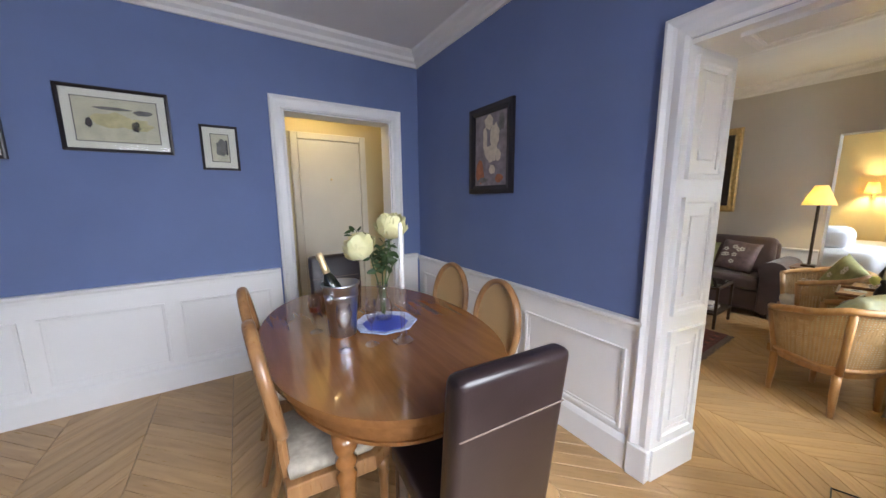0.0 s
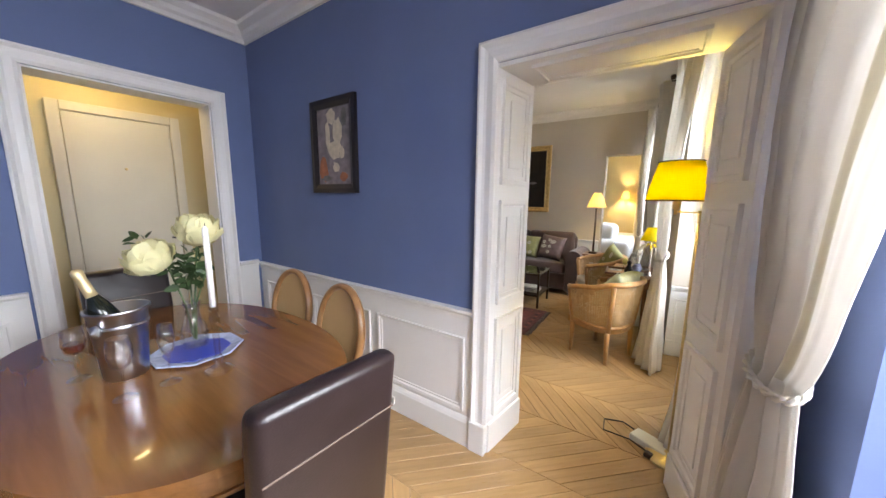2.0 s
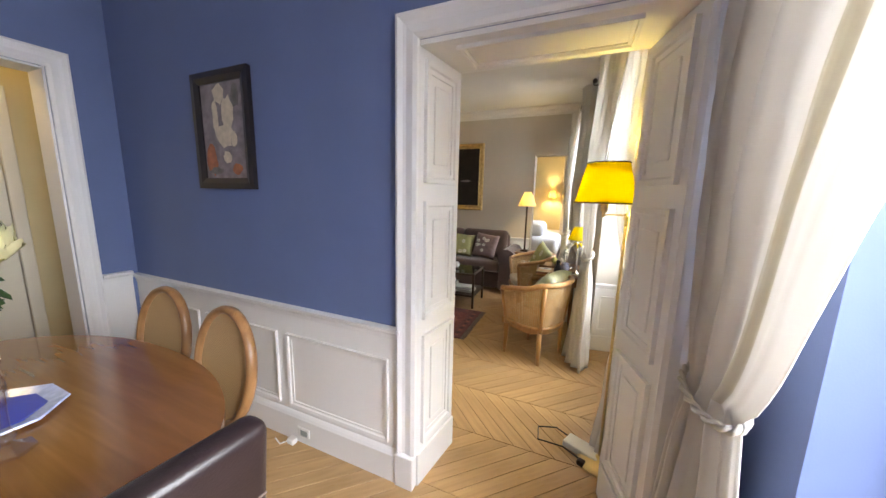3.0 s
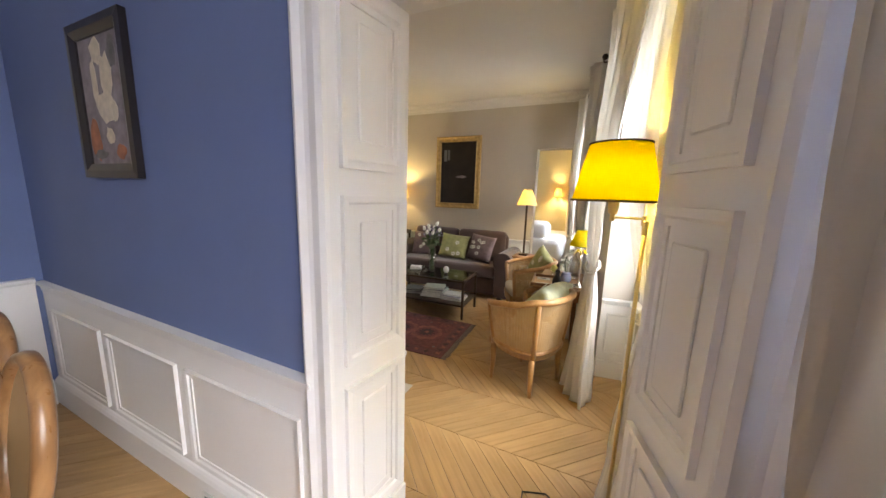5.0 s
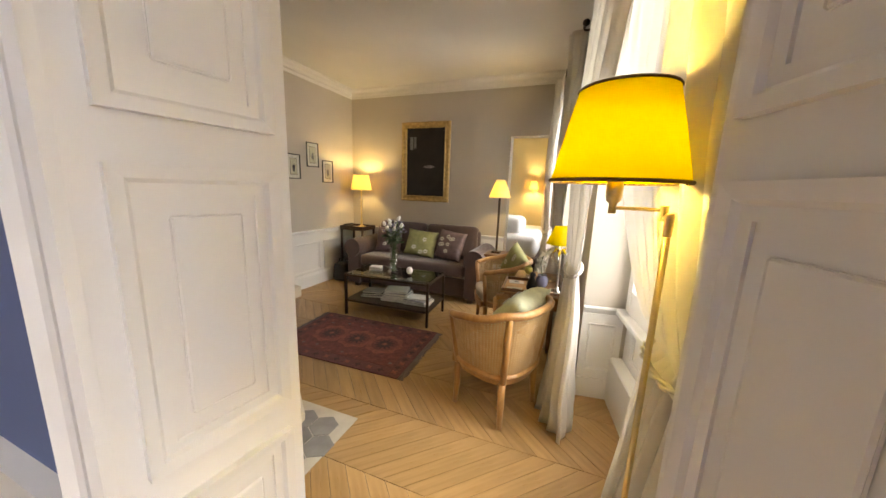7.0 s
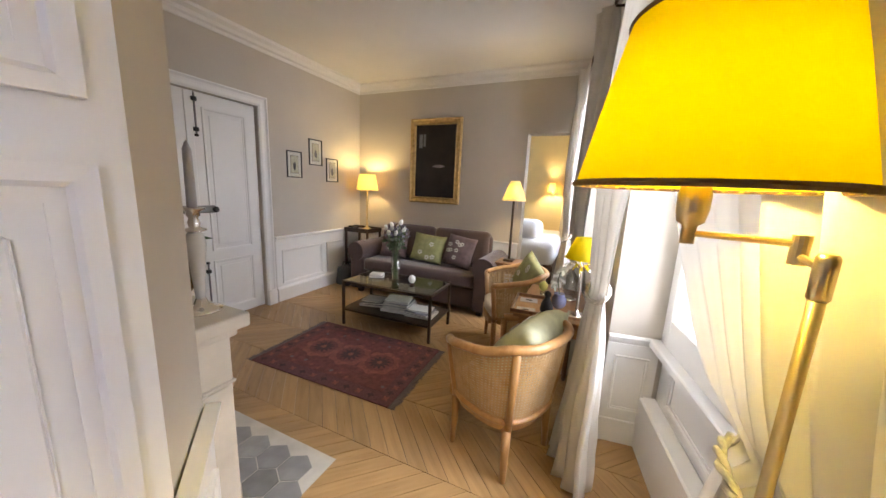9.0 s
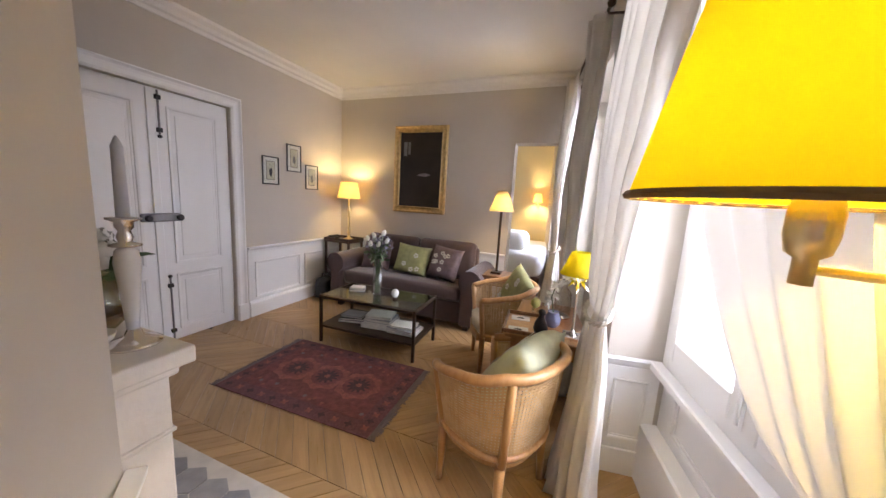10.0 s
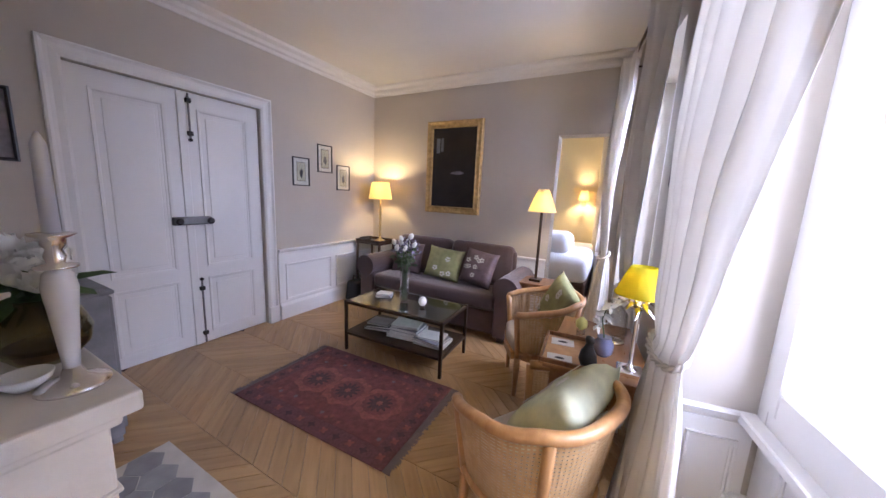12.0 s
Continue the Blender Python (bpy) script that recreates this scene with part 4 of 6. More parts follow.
d = thing("wall_socket", "grey socket in a white plate on the skirting", "socket", pose(1.70, -0.036, 0.08))
part("plate", box(-0.045, 0.045, -0.010, 0, -0.028, 0.028, 0.003), PLASTIC_W, d)
part("insert", box(-0.018, 0.034, -0.013, -0.010, -0.018, 0.018, 0.002), SOCKET_G, d)
d = thing("plug", "white plug with a short flex by the socket", "plug", pose(1.63, -0.05, 0.0))
part("body", box(-0.03, 0.02, -0.03, 0.01, 0.0, 0.035, 0.008, 2), PLASTIC_W, d)
part("flex", tube([(-0.02, -0.02, 0.02), (-0.06, -0.05, 0.006), (-0.12, -0.03, 0.006)], 0.004, 6), PLASTIC_W, d)

ic = thing("door_phone", "white door phone on the hallway wall", "door phone", pose(-1.0, -1.25, 1.49))
part("case", box(0, 0.035, -0.05, 0.05, -0.10, 0.10, 0.008, 2), PLASTIC_W, ic)
part("handset", box(0.035, 0.06, -0.025, 0.025, -0.085, 0.085, 0.008, 2), PLASTIC_W, ic)


# ---- curtains ----
def curtain(m, top, tie_z, a_top, b_top, a_tie, b_tie, a_low, b_low, label, pleats=7, bulge=0.55, seed=0, group="satin curtains", band=False, still=0.38):
    """A pleated curtain tied back with a cord. Local y runs along the window, -x is the room.
    a is the edge at the wall, b the edge towards the middle of the window."""
    c = thing("curtain", label, "curtain", m, group)
    rnd = random.Random(seed)
    nu, rows = pleats * 10, []
    zs = [top - (top - tie_z) * (i / 34) ** 1.0 for i in range(35)] + [tie_z * (1 - (i + 1) / 22) + 0.012 for i in range(22)]
    ph = [rnd.uniform(-0.5, 0.5) for _ in range(8)]
    b = bmesh.new()
    for z in zs:
        if z >= tie_z:
            s = (z - tie_z) / (top - tie_z)
            ya = a_tie + (a_top - a_tie) * s
            yb = b_tie + (b_top - b_tie) * s ** bulge
            gather = 0.35 + 0.65 * s ** 0.5
            sag = 0.03 * math.sin(math.pi * min(1, s * 1.2))
        else:
            s = 1 - z / tie_z
            ya = a_tie + (a_low - a_tie) * s ** 0.6
            yb = b_tie + (b_low - b_tie) * s ** 0.6
            gather, sag = 0.45 + 1.5 * s ** 0.6, 0.03 * s
        row = []
        for i in range(nu + 1):
            u = i / nu
            w = u + 0.02 * math.sin(2 * math.pi * u * 2 + ph[0]) * gather
            p = 2 * math.pi * pleats * u
            calm = min(1, max(0, (u - still) / 0.25))
            calm = 1 - (0.80 if z >= tie_z else 0.35) * calm * calm * (3 - 2 * calm)
            amp = 0.056 * calm * gather * (0.7 + 0.6 * math.sin(4.3 * u + ph[1]) * math.sin(1.7 * u + ph[5]))
            x = amp * (math.sin(p + 0.5 * math.sin(2.3 * z + ph[2])) + 0.3 * math.sin(2 * p + ph[3] + z)) - sag
            x += 0.010 * math.sin(9 * z + 5 * u + ph[4]) * (1 - gather) + 0.006 * noise.noise((u * 9, z * 5, seed))
            y = ya + (yb - ya) * w + 0.012 * math.cos(p) * gather * calm
            row.append(b.verts.new((x, y, z)))
        rows.append(row)
    for r0, r1 in zip(rows, rows[1:]):
        for i in range(nu):
            f = b.faces.new((r0[i], r0[i + 1], r1[i + 1], r1[i]))
            if band and 0.56 < (i + 0.5) / nu < 0.68 and r0[i].co.z > tie_z:
                f.material_index = 1
    cloth = part("cloth", b, SATIN, c, smooth=True)
    cloth.data.materials.append(BAND)
    sol = cloth.modifiers.new("thickness", "SOLIDIFY")
    sol.thickness = 0.003
    yc, half = (a_tie + b_tie) / 2, abs(a_tie - b_tie) / 2 + 0.006
    k = 26
    for strand in range(2):
        pts = []
        for i in range(k * 3):
            t = 2 * math.pi * i / (k * 3)
            tw = 2 * math.pi * 9 * i / (k * 3) + strand * math.pi
            pts.append(((0.045 + 0.006 * math.cos(tw)) * math.cos(t) - 0.004, yc + (half + 0.006 * math.cos(tw)) * math.sin(t), tie_z + 0.03 * math.cos(t) + 0.012 * math.sin(t) * (1 if a_tie > b_tie else -1) + 0.007 * math.sin(tw)))
        part("tie_cord", tube(pts, 0.0068, 6, True), ROPE, c, "twisted ivory tieback cord", smooth=True)
    return c


def rod(y0, y1, z, x=-0.10):
    r = thing("curtain_rod", "slim bronze curtain rod with finials", "curtain rod", FACADE)
    part("pole", tube([(x, y0, z), (x, y1, z)], 0.011, 10), BRONZE, r)
    for y, s in ((y0, -1), (y1, 1)):
        part("finial", lathe([(0.011, 0), (0.02, 0.01), (0.026, 0.03), (0.018, 0.05), (0.004, 0.06)], 14, pose(x, y, z, -90 * s)), BRONZE, r)
        part("bracket", box(x, 0.0, y - s * 0.06 - 0.008, y - s * 0.06 + 0.008, z - 0.02, z - 0.008, 0.002), BRONZE, r)


CX = FACADE @ Matrix.Translation((-0.115, 0, 0))
TOPZ = 2.66
rod(-2.0, -0.03, TOPZ)
curtain(CX, TOPZ, 0.95, -0.05, -0.92, -0.09, -0.34, -0.06, -0.50, "ivory satin curtain tied back at the dining window", 6, 0.72, 1, band=True)
curtain(CX, TOPZ, 0.90, -2.0, -1.15, -1.92, -1.75, -2.0, -1.7, "ivory satin curtain tied back at the dining window", 7, 0.5, 2)
rod(0.42, 2.14, TOPZ)
curtain(CX @ Matrix.Translation((-0.02, 0, 0)), TOPZ, 0.97, 2.02, 0.98, 1.98, 1.73, 2.06, 1.52, "ivory satin curtain tied back at the living room window", 6, 0.72, 3, still=0.75)
curtain(CX @ Matrix.Translation((0.05, 0, 0)), TOPZ, 1.00, 0.46, 1.60, 0.50, 0.84, 0.48, 0.98, "ivory satin curtain tied back beside the floor lamp", 7, 0.5, 4)
rod(2.66, 4.12, TOPZ)
curtain(CX, TOPZ, 0.95, 2.70, 3.20, 2.74, 2.95, 2.70, 3.02, "ivory satin curtain at the far living room window", 6, 0.6, 5)
curtain(CX, TOPZ, 0.95, 4.12, 3.60, 4.10, 3.92, 4.12, 3.86, "ivory satin curtain at the far living room window", 6, 0.6, 6)

# ---- living room: fireplace ----
mp = thing("fireplace_mantel", "pale limestone fireplace mantel against the chimney breast", "fireplace", pose(-0.018, 0.582, 0))
part("shelf", box(0.70, 2.06, 0, 0.215, 0.935, 0.985, 0.008, 2), STONE, mp)
part("shelf_moulding", box(0.73, 2.035, 0, 0.185, 0.905, 0.935, 0.010, 2), STONE, mp)
part("frieze", box(0.75, 2.02, 0, 0.165, 0.745, 0.905, 0.004), STONE, mp)
for x0, x1 in ((0.75, 1.02), (1.75, 2.02)):
    part("pilaster", box(x0, x1, 0, 0.165, 0.14, 0.735, 0.008), STONE, mp)
    part("plinth", box(x0 - 0.015, x1 + 0.015, 0, 0.185, 0, 0.14, 0.006), STONE, mp)
    part("capital", box(x0 - 0.006, x1 + 0.006, 0, 0.172, 0.735, 0.747, 0.003), STONE, mp)
# one flat black sheet fills the opening, with no hollow behind it
part("firebox", box(1.02, 1.75, 0, 0.03, 0, 0.745), IRON, mp, "flat black panel closing the fireplace opening")
hearth = tagged(part("hearth", box(0.86, 2.0, 0.77, 1.235, -0.02, 0.003), GROUT), "hearth of grey hexagonal tiles", "hearth", kind="structure")

cs = thing("mantel_candlestick", "turned pearl and silver candlestick with a grey candle", "candlestick", pose(1.897, 0.725, 0.985))
PEARL = material("pearl_enamel", (0.62, 0.60, 0.58), 0.25, spread=0.06)
part("base", lathe([(0.062, 0.0), (0.062, 0.006), (0.045, 0.014), (0.022, 0.024), (0.014, 0.045)], 28), SILVER, cs, smooth=True)
part("column", lathe([(0.014, 0.045), (0.017, 0.09), (0.024, 0.18), (0.029, 0.23), (0.024, 0.262), (0.016, 0.27)], 28), PEARL, cs, "pearl coloured turned column", smooth=True)
part("socket", lathe([(0.016, 0.27), (0.034, 0.275), (0.034, 0.279), (0.014, 0.285), (0.018, 0.30), (0.013, 0.315), (0.020, 0.325), (0.020, 0.338), (0.036, 0.345), (0.036, 0.349), (0.014, 0.352)], 28), SILVER, cs, smooth=True)
cd = part("candle", lathe([(0.0145, 0.35), (0.0125, 0.53), (0.006, 0.548), (0.002, 0.556)], 16), material("pale_grey_wax", (0.48, 0.48, 0.52), 0.4, spread=0.03), cs, "pale grey candle", smooth=True)
gb = thing("glass_bowl_vase", "smoky glass bowl with white orchids on the mantel", "vase of flowers", pose(1.70, 0.725, 0.985))
part("bowl", lathe([(0.0, 0.0), (0.05, 0.003), (0.08, 0.04), (0.088, 0.08), (0.07, 0.13), (0.048, 0.155), (0.052, 0.17), (0.049, 0.17), (0.045, 0.155), (0.066, 0.128), (0.084, 0.08), (0.076, 0.042), (0.0, 0.01)], 32, cap=False), SMOKE, gb, smooth=True)
part("potting", lathe([(0.05, 0.012), (0.07, 0.05), (0.0, 0.06)], 20), WALNUT, gb)
for i in range(4):
    peony(gb, 0.05 - 0.05 * i, 0.03 * (-1) ** i, 0.24 + 0.015 * i, 0.045, PETAL_W, 20 + i)
leaves(gb, (0, 0, 0.19), (0.09, 0.06, 0.05), 26, 0.09, 11)
d = thing("white_bowl", "small white ceramic bowl on the mantel", "bowl", pose(1.84, 0.665, 0.985))
part("body", lathe([(0.0, 0), (0.02, 0.001), (0.04, 0.02), (0.045, 0.035), (0.042, 0.035), (0.0, 0.01)], 24, cap=False), PLASTIC_W, d, smooth=True)

cab = thing("grey_cabinet", "grey distressed painted cabinet beside the chimney", "cabinet", pose(0, 0, 0))
part("body", box(-0.22, 0.655, 0.60, 1.12, 0.04, 0.86, 0.004), GREYPAINT, cab)
part("top", box(-0.225, 0.675, 0.60, 1.14, 0.86, 0.885, 0.006), GREYPAINT, cab)
for x0, x1 in ((-0.20, 0.21), (0.225, 0.635)):
    dr = part("cabinet_door", box(x0, x1, 1.12, 1.138, 0.07, 0.84, 0.004), GREYPAINT, cab)
    part("handle", lathe([(0.006, 0), (0.012, 0.012), (0.0, 0.02)], 12, pose(x1 - 0.04 if x0 < 0 else x0 + 0.04, 1.138, 0.5, -90)), IRON, dr)
for x in (-0.19, 0.62):
    for y in (0.63, 1.09):
        part("foot", box(x - 0.02, x + 0.02, y - 0.02, y + 0.02, 0, 0.04), GREYPAINT, cab)
d = thing("media_box", "black electronic box with loose things on the cabinet", "electronics", pose(0.43, 0.93, 0.885))
part("case", box(-0.15, 0.15, -0.1, 0.1, 0, 0.05, 0.004), BLACKP, d)
d = thing("dark_shoe_form", "dark folded pouch lying on the box", "pouch", pose(0.45, 0.93, 0.935))
part("body", lathe([(0.0, 0), (0.05, 0.004), (0.06, 0.02), (0.04, 0.04), (0.0, 0.045)], 18, Matrix.Diagonal((1.9, 0.8, 1, 1))), BLACKP, d, smooth=True)
picture("dark_picture", pose(-0.228, 0.84, 1.74, 0, 0, 90), 0.42, 0.42, "dark square picture on the beige wall", 0.02, 0.02, mount=0,
        art=[(GREYPRINT, [[(-0.19, -0.19), (0.19, -0.19), (0.19, 0.19), (-0.19, 0.19)]])])
for y, z, h, sd in ((2.995, 1.635, 0.31, 1), (3.33, 1.81, 0.32, 2), (3.62, 1.605, 0.31, 3)):
    picture("small_print", pose(-0.228, y, z, 0, 0, 90), 0.215, h, "small black-framed ink print on the beige wall", 0.012, 0.016, mount=0.045, art=[(INKY if sd == 1 else INK, [blob(0.0, -0.02, 0.022, 0.05, seed=sd)])])

bp = thing("gilt_painting", "dark oil painting in a heavy worn gilt frame", "painting", pose(1.06, 4.219, 1.79))
w2, h2 = 0.765 / 2, 1.13 / 2
prof = [(0, 0), (0, 0.03), (0.015, 0.045), (0.035, 0.03), (0.06, 0.026), (0.075, 0.035), (0.085, 0.02), (0.085, 0)]
b = bmesh.new()
rings = [[b.verts.new((sx * (w2 - o), -u, sz * (h2 - o))) for o, u in prof] for sx, sz in ((-1, -1), (1, -1), (1, 1), (-1, 1))]
for i in range(4):
    for j in range(len(prof)):
        a, c = rings[i], rings[(i + 1) % 4]
        b.faces.new((a[j], a[(j + 1) % len(prof)], c[(j + 1) % len(prof)], c[j]))
bmesh.ops.recalc_face_normals(b, faces=b.faces[:])
part("frame", b, GILT, bp)
part("canvas", box(-w2 + 0.08, w2 - 0.08, -0.012, -0.004, -h2 + 0.08, h2 - 0.08), CANVAS, bp, "dark varnished canvas")
# two upright grey bars at the upper left of the canvas, a flat patch below
for i, (x0, x1, z0, z1) in enumerate(((-0.25, -0.20, 0.18, 0.36), (-0.185, -0.15, 0.20, 0.36))):
    part("painted_light", box(x0, x1, -0.0135, -0.012, z0, z1), material("dull_grey_mark", (0.16, 0.17, 0.18), 0.4, spread=0.3), bp)
part("painted_light", prism(blob(0.06, -0.0, 0.10, 0.02, seed=4), 0, 0.0015), GREYPRINT, bp, m=pose(0, -0.012, -0.06, 90))

# ---- sofa ----
so = thing("sofa", "dark brown cloth sofa with rolled arms against the end wall", "sofa", pose(1.18, 3.50, 0))
part("base", box(-0.80, 0.80, 0.02, 0.66, 0.06, 0.31, 0.02, 2), SOFA, so)
part("seat_cushion", box(-0.775, 0.775, -0.02, 0.44, 0.31, 0.475, 0.05, 4), SOFA, so, smooth=True)
for x0, x1 in ((-0.775, -0.005), (0.005, 0.775)):
    b = box(x0, x1, -0.10, 0.10, 0, 0.46, 0.07, 4)
    b.transform(pose(0, 0.52, 0.46, -12))
    part("back_cushion", b, SOFA, so, smooth=True)
part("back", box(-0.80, 0.80, 0.55, 0.68, 0.06, 0.86, 0.05, 3), SOFA, so, smooth=True)
for s in (-1, 1):
    arm = box(-0.10, 0.10, -0.02, 0.66, 0.05, 0.56, 0.02, 2)
    arm = merge(arm, tube([(0.01 * s, -0.035, 0.56), (0.01 * s, 0.66, 0.56)], 0.128, 24))
    arm.transform(pose(s * 0.875, 0, 0))
    part("arm", arm, SOFA, so)
for x in (-0.85, 0.85):
    for y in (0.05, 0.6):
        part("foot", box(x - 0.03, x + 0.03, y - 0.03, y + 0.03, 0, 0.06), DARKWOOD, so)


def pillow(name, m, w, h, t, mat, label, flowers=0, piping=None, seed=0, both=False):
    p = thing(name, label, "cushion", m, "scatter cushions")
    b = bmesh.new()
    n = 14
    for side in (1, -1):
        g = [[None] * (n + 1) for _ in range(n + 1)]
        for i in range(n + 1):
            for j in range(n + 1):
                u, v = i / n * 2 - 1, j / n * 2 - 1
                puff = (max(0, (1 - u ** 4)) * max(0, (1 - v ** 4))) ** 0.55
                pinch = 1 - 0.06 * (1 - abs(u) ** 3) * abs(v) ** 6 - 0.0
                pinch2 = 1 - 0.06 * (1 - abs(v) ** 3) * abs(u) ** 6
                g[i][j] = b.verts.new((u * w / 2 * pinch2, side * (t / 2 * puff + 0.001) + 0.004 * noise.noise((u * 3, v * 3, seed)), v * h / 2 * pinch))
        for i in range(n):
            for j in range(n):
                f = (g[i][j], g[i + 1][j], g[i + 1][j + 1], g[i][j + 1])
                b.faces.new(f if side < 0 else f[::-1])
    bmesh.ops.remove_doubles(b, verts=b.verts[:], dist=0.003)
    part("cover", b, mat, p, smooth=True)
    rnd = random.Random(seed + 40)
    for k in range(flowers):
        cx, cz = rnd.uniform(-0.32, 0.32) * w, rnd.uniform(-0.36, 0.36) * h
        fb = bmesh.new()
        for q in range(5):
            a = 2 * math.pi * q / 5 + k
            rr = w * 0.045
            e = prism([(cx + rr * math.cos(a) + rr * 0.75 * math.cos(s), cz + rr * math.sin(a) + rr * 0.5 * math.sin(s)) for s in (0, 1.05, 2.1, 3.14, 4.2, 5.25)], 0, 0.002)
            merge(fb, e)
        u, v = cx / (w / 2), cz / (h / 2)
        d = t / 2 * (max(0, 1 - u ** 4) * max(0, 1 - v ** 4)) ** 0.55
        part("woven_flower", fb, SILKWHITE, p, m=pose(0, (d + 0.010) if k % 2 and both else -d - 0.004, 0, 90))
    return p


pillow("cushion", pose(0.70, 3.80, 0.665, -20, 0, 6), 0.40, 0.38, 0.13, MAUVE, "mauve brown damask cushion with pale flowers on the sofa", 5, seed=1)
pillow("cushion", pose(1.22, 3.78, 0.665, -20, 4, 0), 0.46, 0.37, 0.14, GREENCLOTH, "olive green damask cushion on the sofa", 4, seed=2)
pillow("cushion", pose(1.66, 3.77, 0.675, -20, 6, -8), 0.40, 0.40, 0.13, MAUVE, "mauve brown damask cushion with pale flowers on the sofa", 8, seed=3)

# ---- end tables and lamps ----
et = thing("tray_table", "dark wooden tray table with slim legs", "side table", pose(0.03, 3.96, 0))
part("tray_top", box(-0.20, 0.22, -0.17, 0.17, 0.755, 0.78, 0.004), DARKWOOD, et)
for a in ((-0.20, 0.22, -0.17, -0.155), (-0.20, 0.22, 0.155, 0.17), (-0.20, -0.185, -0.155, 0.155), (0.205, 0.22, -0.155, 0.155)):
    part("tray_lip", box(*a, 0.78, 0.815, 0.003), DARKWOOD, et)
for x in (-0.18, 0.20):
    for y in (-0.15, 0.15):
        part("leg", box(x - 0.014, x + 0.014, y - 0.014, y + 0.014, 0, 0.755, 0.003), DARKWOOD, et)
part("lower_shelf", box(-0.18, 0.20, -0.15, 0.15, 0.28, 0.295), DARKWOOD, et)
d = thing("telephone", "black telephone on the tray table", "telephone", pose(-0.07, 3.88, 0.78))
part("cradle", box(-0.05, 0.05, -0.06, 0.06, 0, 0.04, 0.012, 2), BLACKP, d)
part("handset", box(-0.03, 0.03, -0.09, 0.09, 0.04, 0.065, 0.012, 2), BLACKP, d)


def shade(parent, r0, r1, z0, z1, mat, n=40, spider=True):
    sh = part("shade", lathe([(r0, z0), (r0 * 0.4 + r1 * 0.6, z0 + (z1 - z0) * 0.62), (r1, z1), (r1 - 0.003, z1), (r0 * 0.4 + r1 * 0.6 - 0.003, z0 + (z1 - z0) * 0.62), (r0 - 0.003, z0)], n, cap=False), mat, parent, "glowing fabric shade", smooth=True)
    return sh


def piping(parent, r, z, mat, tr=0.004):
    return part("piping", tube([(r * math.cos(2 * math.pi * i / 40), r * math.sin(2 * math.pi * i / 40), z) for i in range(40)], tr, 6, True), mat, parent)


lp = thing("table_lamp", "lit brass column lamp with a cream shade", "lamp", pose(0.105, 3.97, 0.78))
part("base", lathe([(0.07, 0), (0.07, 0.02), (0.045, 0.03), (0.02, 0.045), (0.016, 0.07)], 24), BRASS, lp, smooth=True)
part("column", lathe([(0.016, 0.07), (0.02, 0.10), (0.014, 0.14), (0.018, 0.40), (0.024, 0.43), (0.012, 0.46), (0.010, 0.60)], 20), BRASS, lp, smooth=True)
shade(lp, 0.155, 0.115, 0.58, 0.80, SHADE_C)
part("bulb", lathe([(0.0, 0.62), (0.018, 0.63), (0.028, 0.67), (0.016, 0.70), (0.0, 0.71)], 14), BULB, lp)
bulb((0.105, 3.97, 1.53), 13)

st = thing("side_table", "carved brown wooden side table beside the sofa", "side table", pose(2.325, 3.76, 0))
part("tabletop", box(-0.17, 0.17, -0.17, 0.17, 0.615, 0.645, 0.006), WALNUT, st)
part("apron", box(-0.15, 0.15, -0.15, 0.15, 0.53, 0.615, 0.004), WALNUT, st)
for x in (-0.13, 0.13):
    for y in (-0.13, 0.13):
        part("leg", box(x - 0.02, x + 0.02, y - 0.02, y + 0.02, 0, 0.53, 0.005), WALNUT, st)
part("stretcher", box(-0.13, 0.13, -0.012, 0.012, 0.14, 0.165), WALNUT, st)
l2 = thing("reading_lamp", "lit dark bronze lamp with a flared cream shade", "lamp", pose(2.285, 3.75, 0.645))
part("base", box(-0.055, 0.055, -0.055, 0.055, 0, 0.025, 0.005), BRONZE, l2)
part("column", tube([(0, 0, 0.025), (0, 0, 0.72)], 0.014, 12), BRONZE, l2)
part("bulb", lathe([(0.0, 0.70), (0.018, 0.71), (0.026, 0.75), (0.0, 0.79)], 14), BULB, l2)
shade(l2, 0.135, 0.05, 0.69, 0.905, SHADE_C)
part("pull_chain", tube([(0.05, -0.03, 0.70), (0.05, -0.03, 0.60)], 0.002, 5), BRASS, l2)
bulb((2.285, 3.75, 1.42), 13)

bag = thing("black_bag", "slouched black bag on the floor beside the sofa", "bag", pose(-0.03, 3.66, 0))
b = box(-0.13, 0.13, -0.12, 0.12, 0, 0.28, 0.06, 3)
for v in b.verts:
    v.co.x *= 1 - 0.9 * max(0, v.co.z - 0.08)
    v.co.y += 0.03 * math.sin(9 * v.co.z)
part("body", b, BLACKP, bag, smooth=True)
part("strap", tube([(-0.06, 0, 0.25), (-0.05, 0, 0.33), (0.05, 0, 0.33), (0.06, 0, 0.25)], 0.008), BLACKP, bag)

# ---- coffee table ----
ct = thing("coffee_table", "bronze metal coffee table with a glass top and shelf", "coffee table", pose(1.345, 2.855, 0, 0, 0, 2.5))
HX, HY = 0.485, 0.25
for sx in (-1, 1):
    for sy in (-1, 1):
        part("leg", box(sx * HX - 0.013, sx * HX + 0.013, sy * HY - 0.013, sy * HY + 0.013, 0, 0.475, 0.003), BRONZE, ct)
for z in (0.165, 0.455):
    for sy in (-1, 1):
        part("rail", box(-HX + 0.013, HX - 0.013, sy * HY - 0.012, sy * HY + 0.012, z - 0.012, z + 0.012, 0.003), BRONZE, ct)
    for sx in (-1, 1):
        part("rail", box(sx * HX - 0.012, sx * HX + 0.012, -HY + 0.013, HY - 0.013, z - 0.012, z + 0.012, 0.003), BRONZE, ct)
TOPGLASS = thin_glass("table_glass", (0.60, 0.66, 0.62), 1.6)
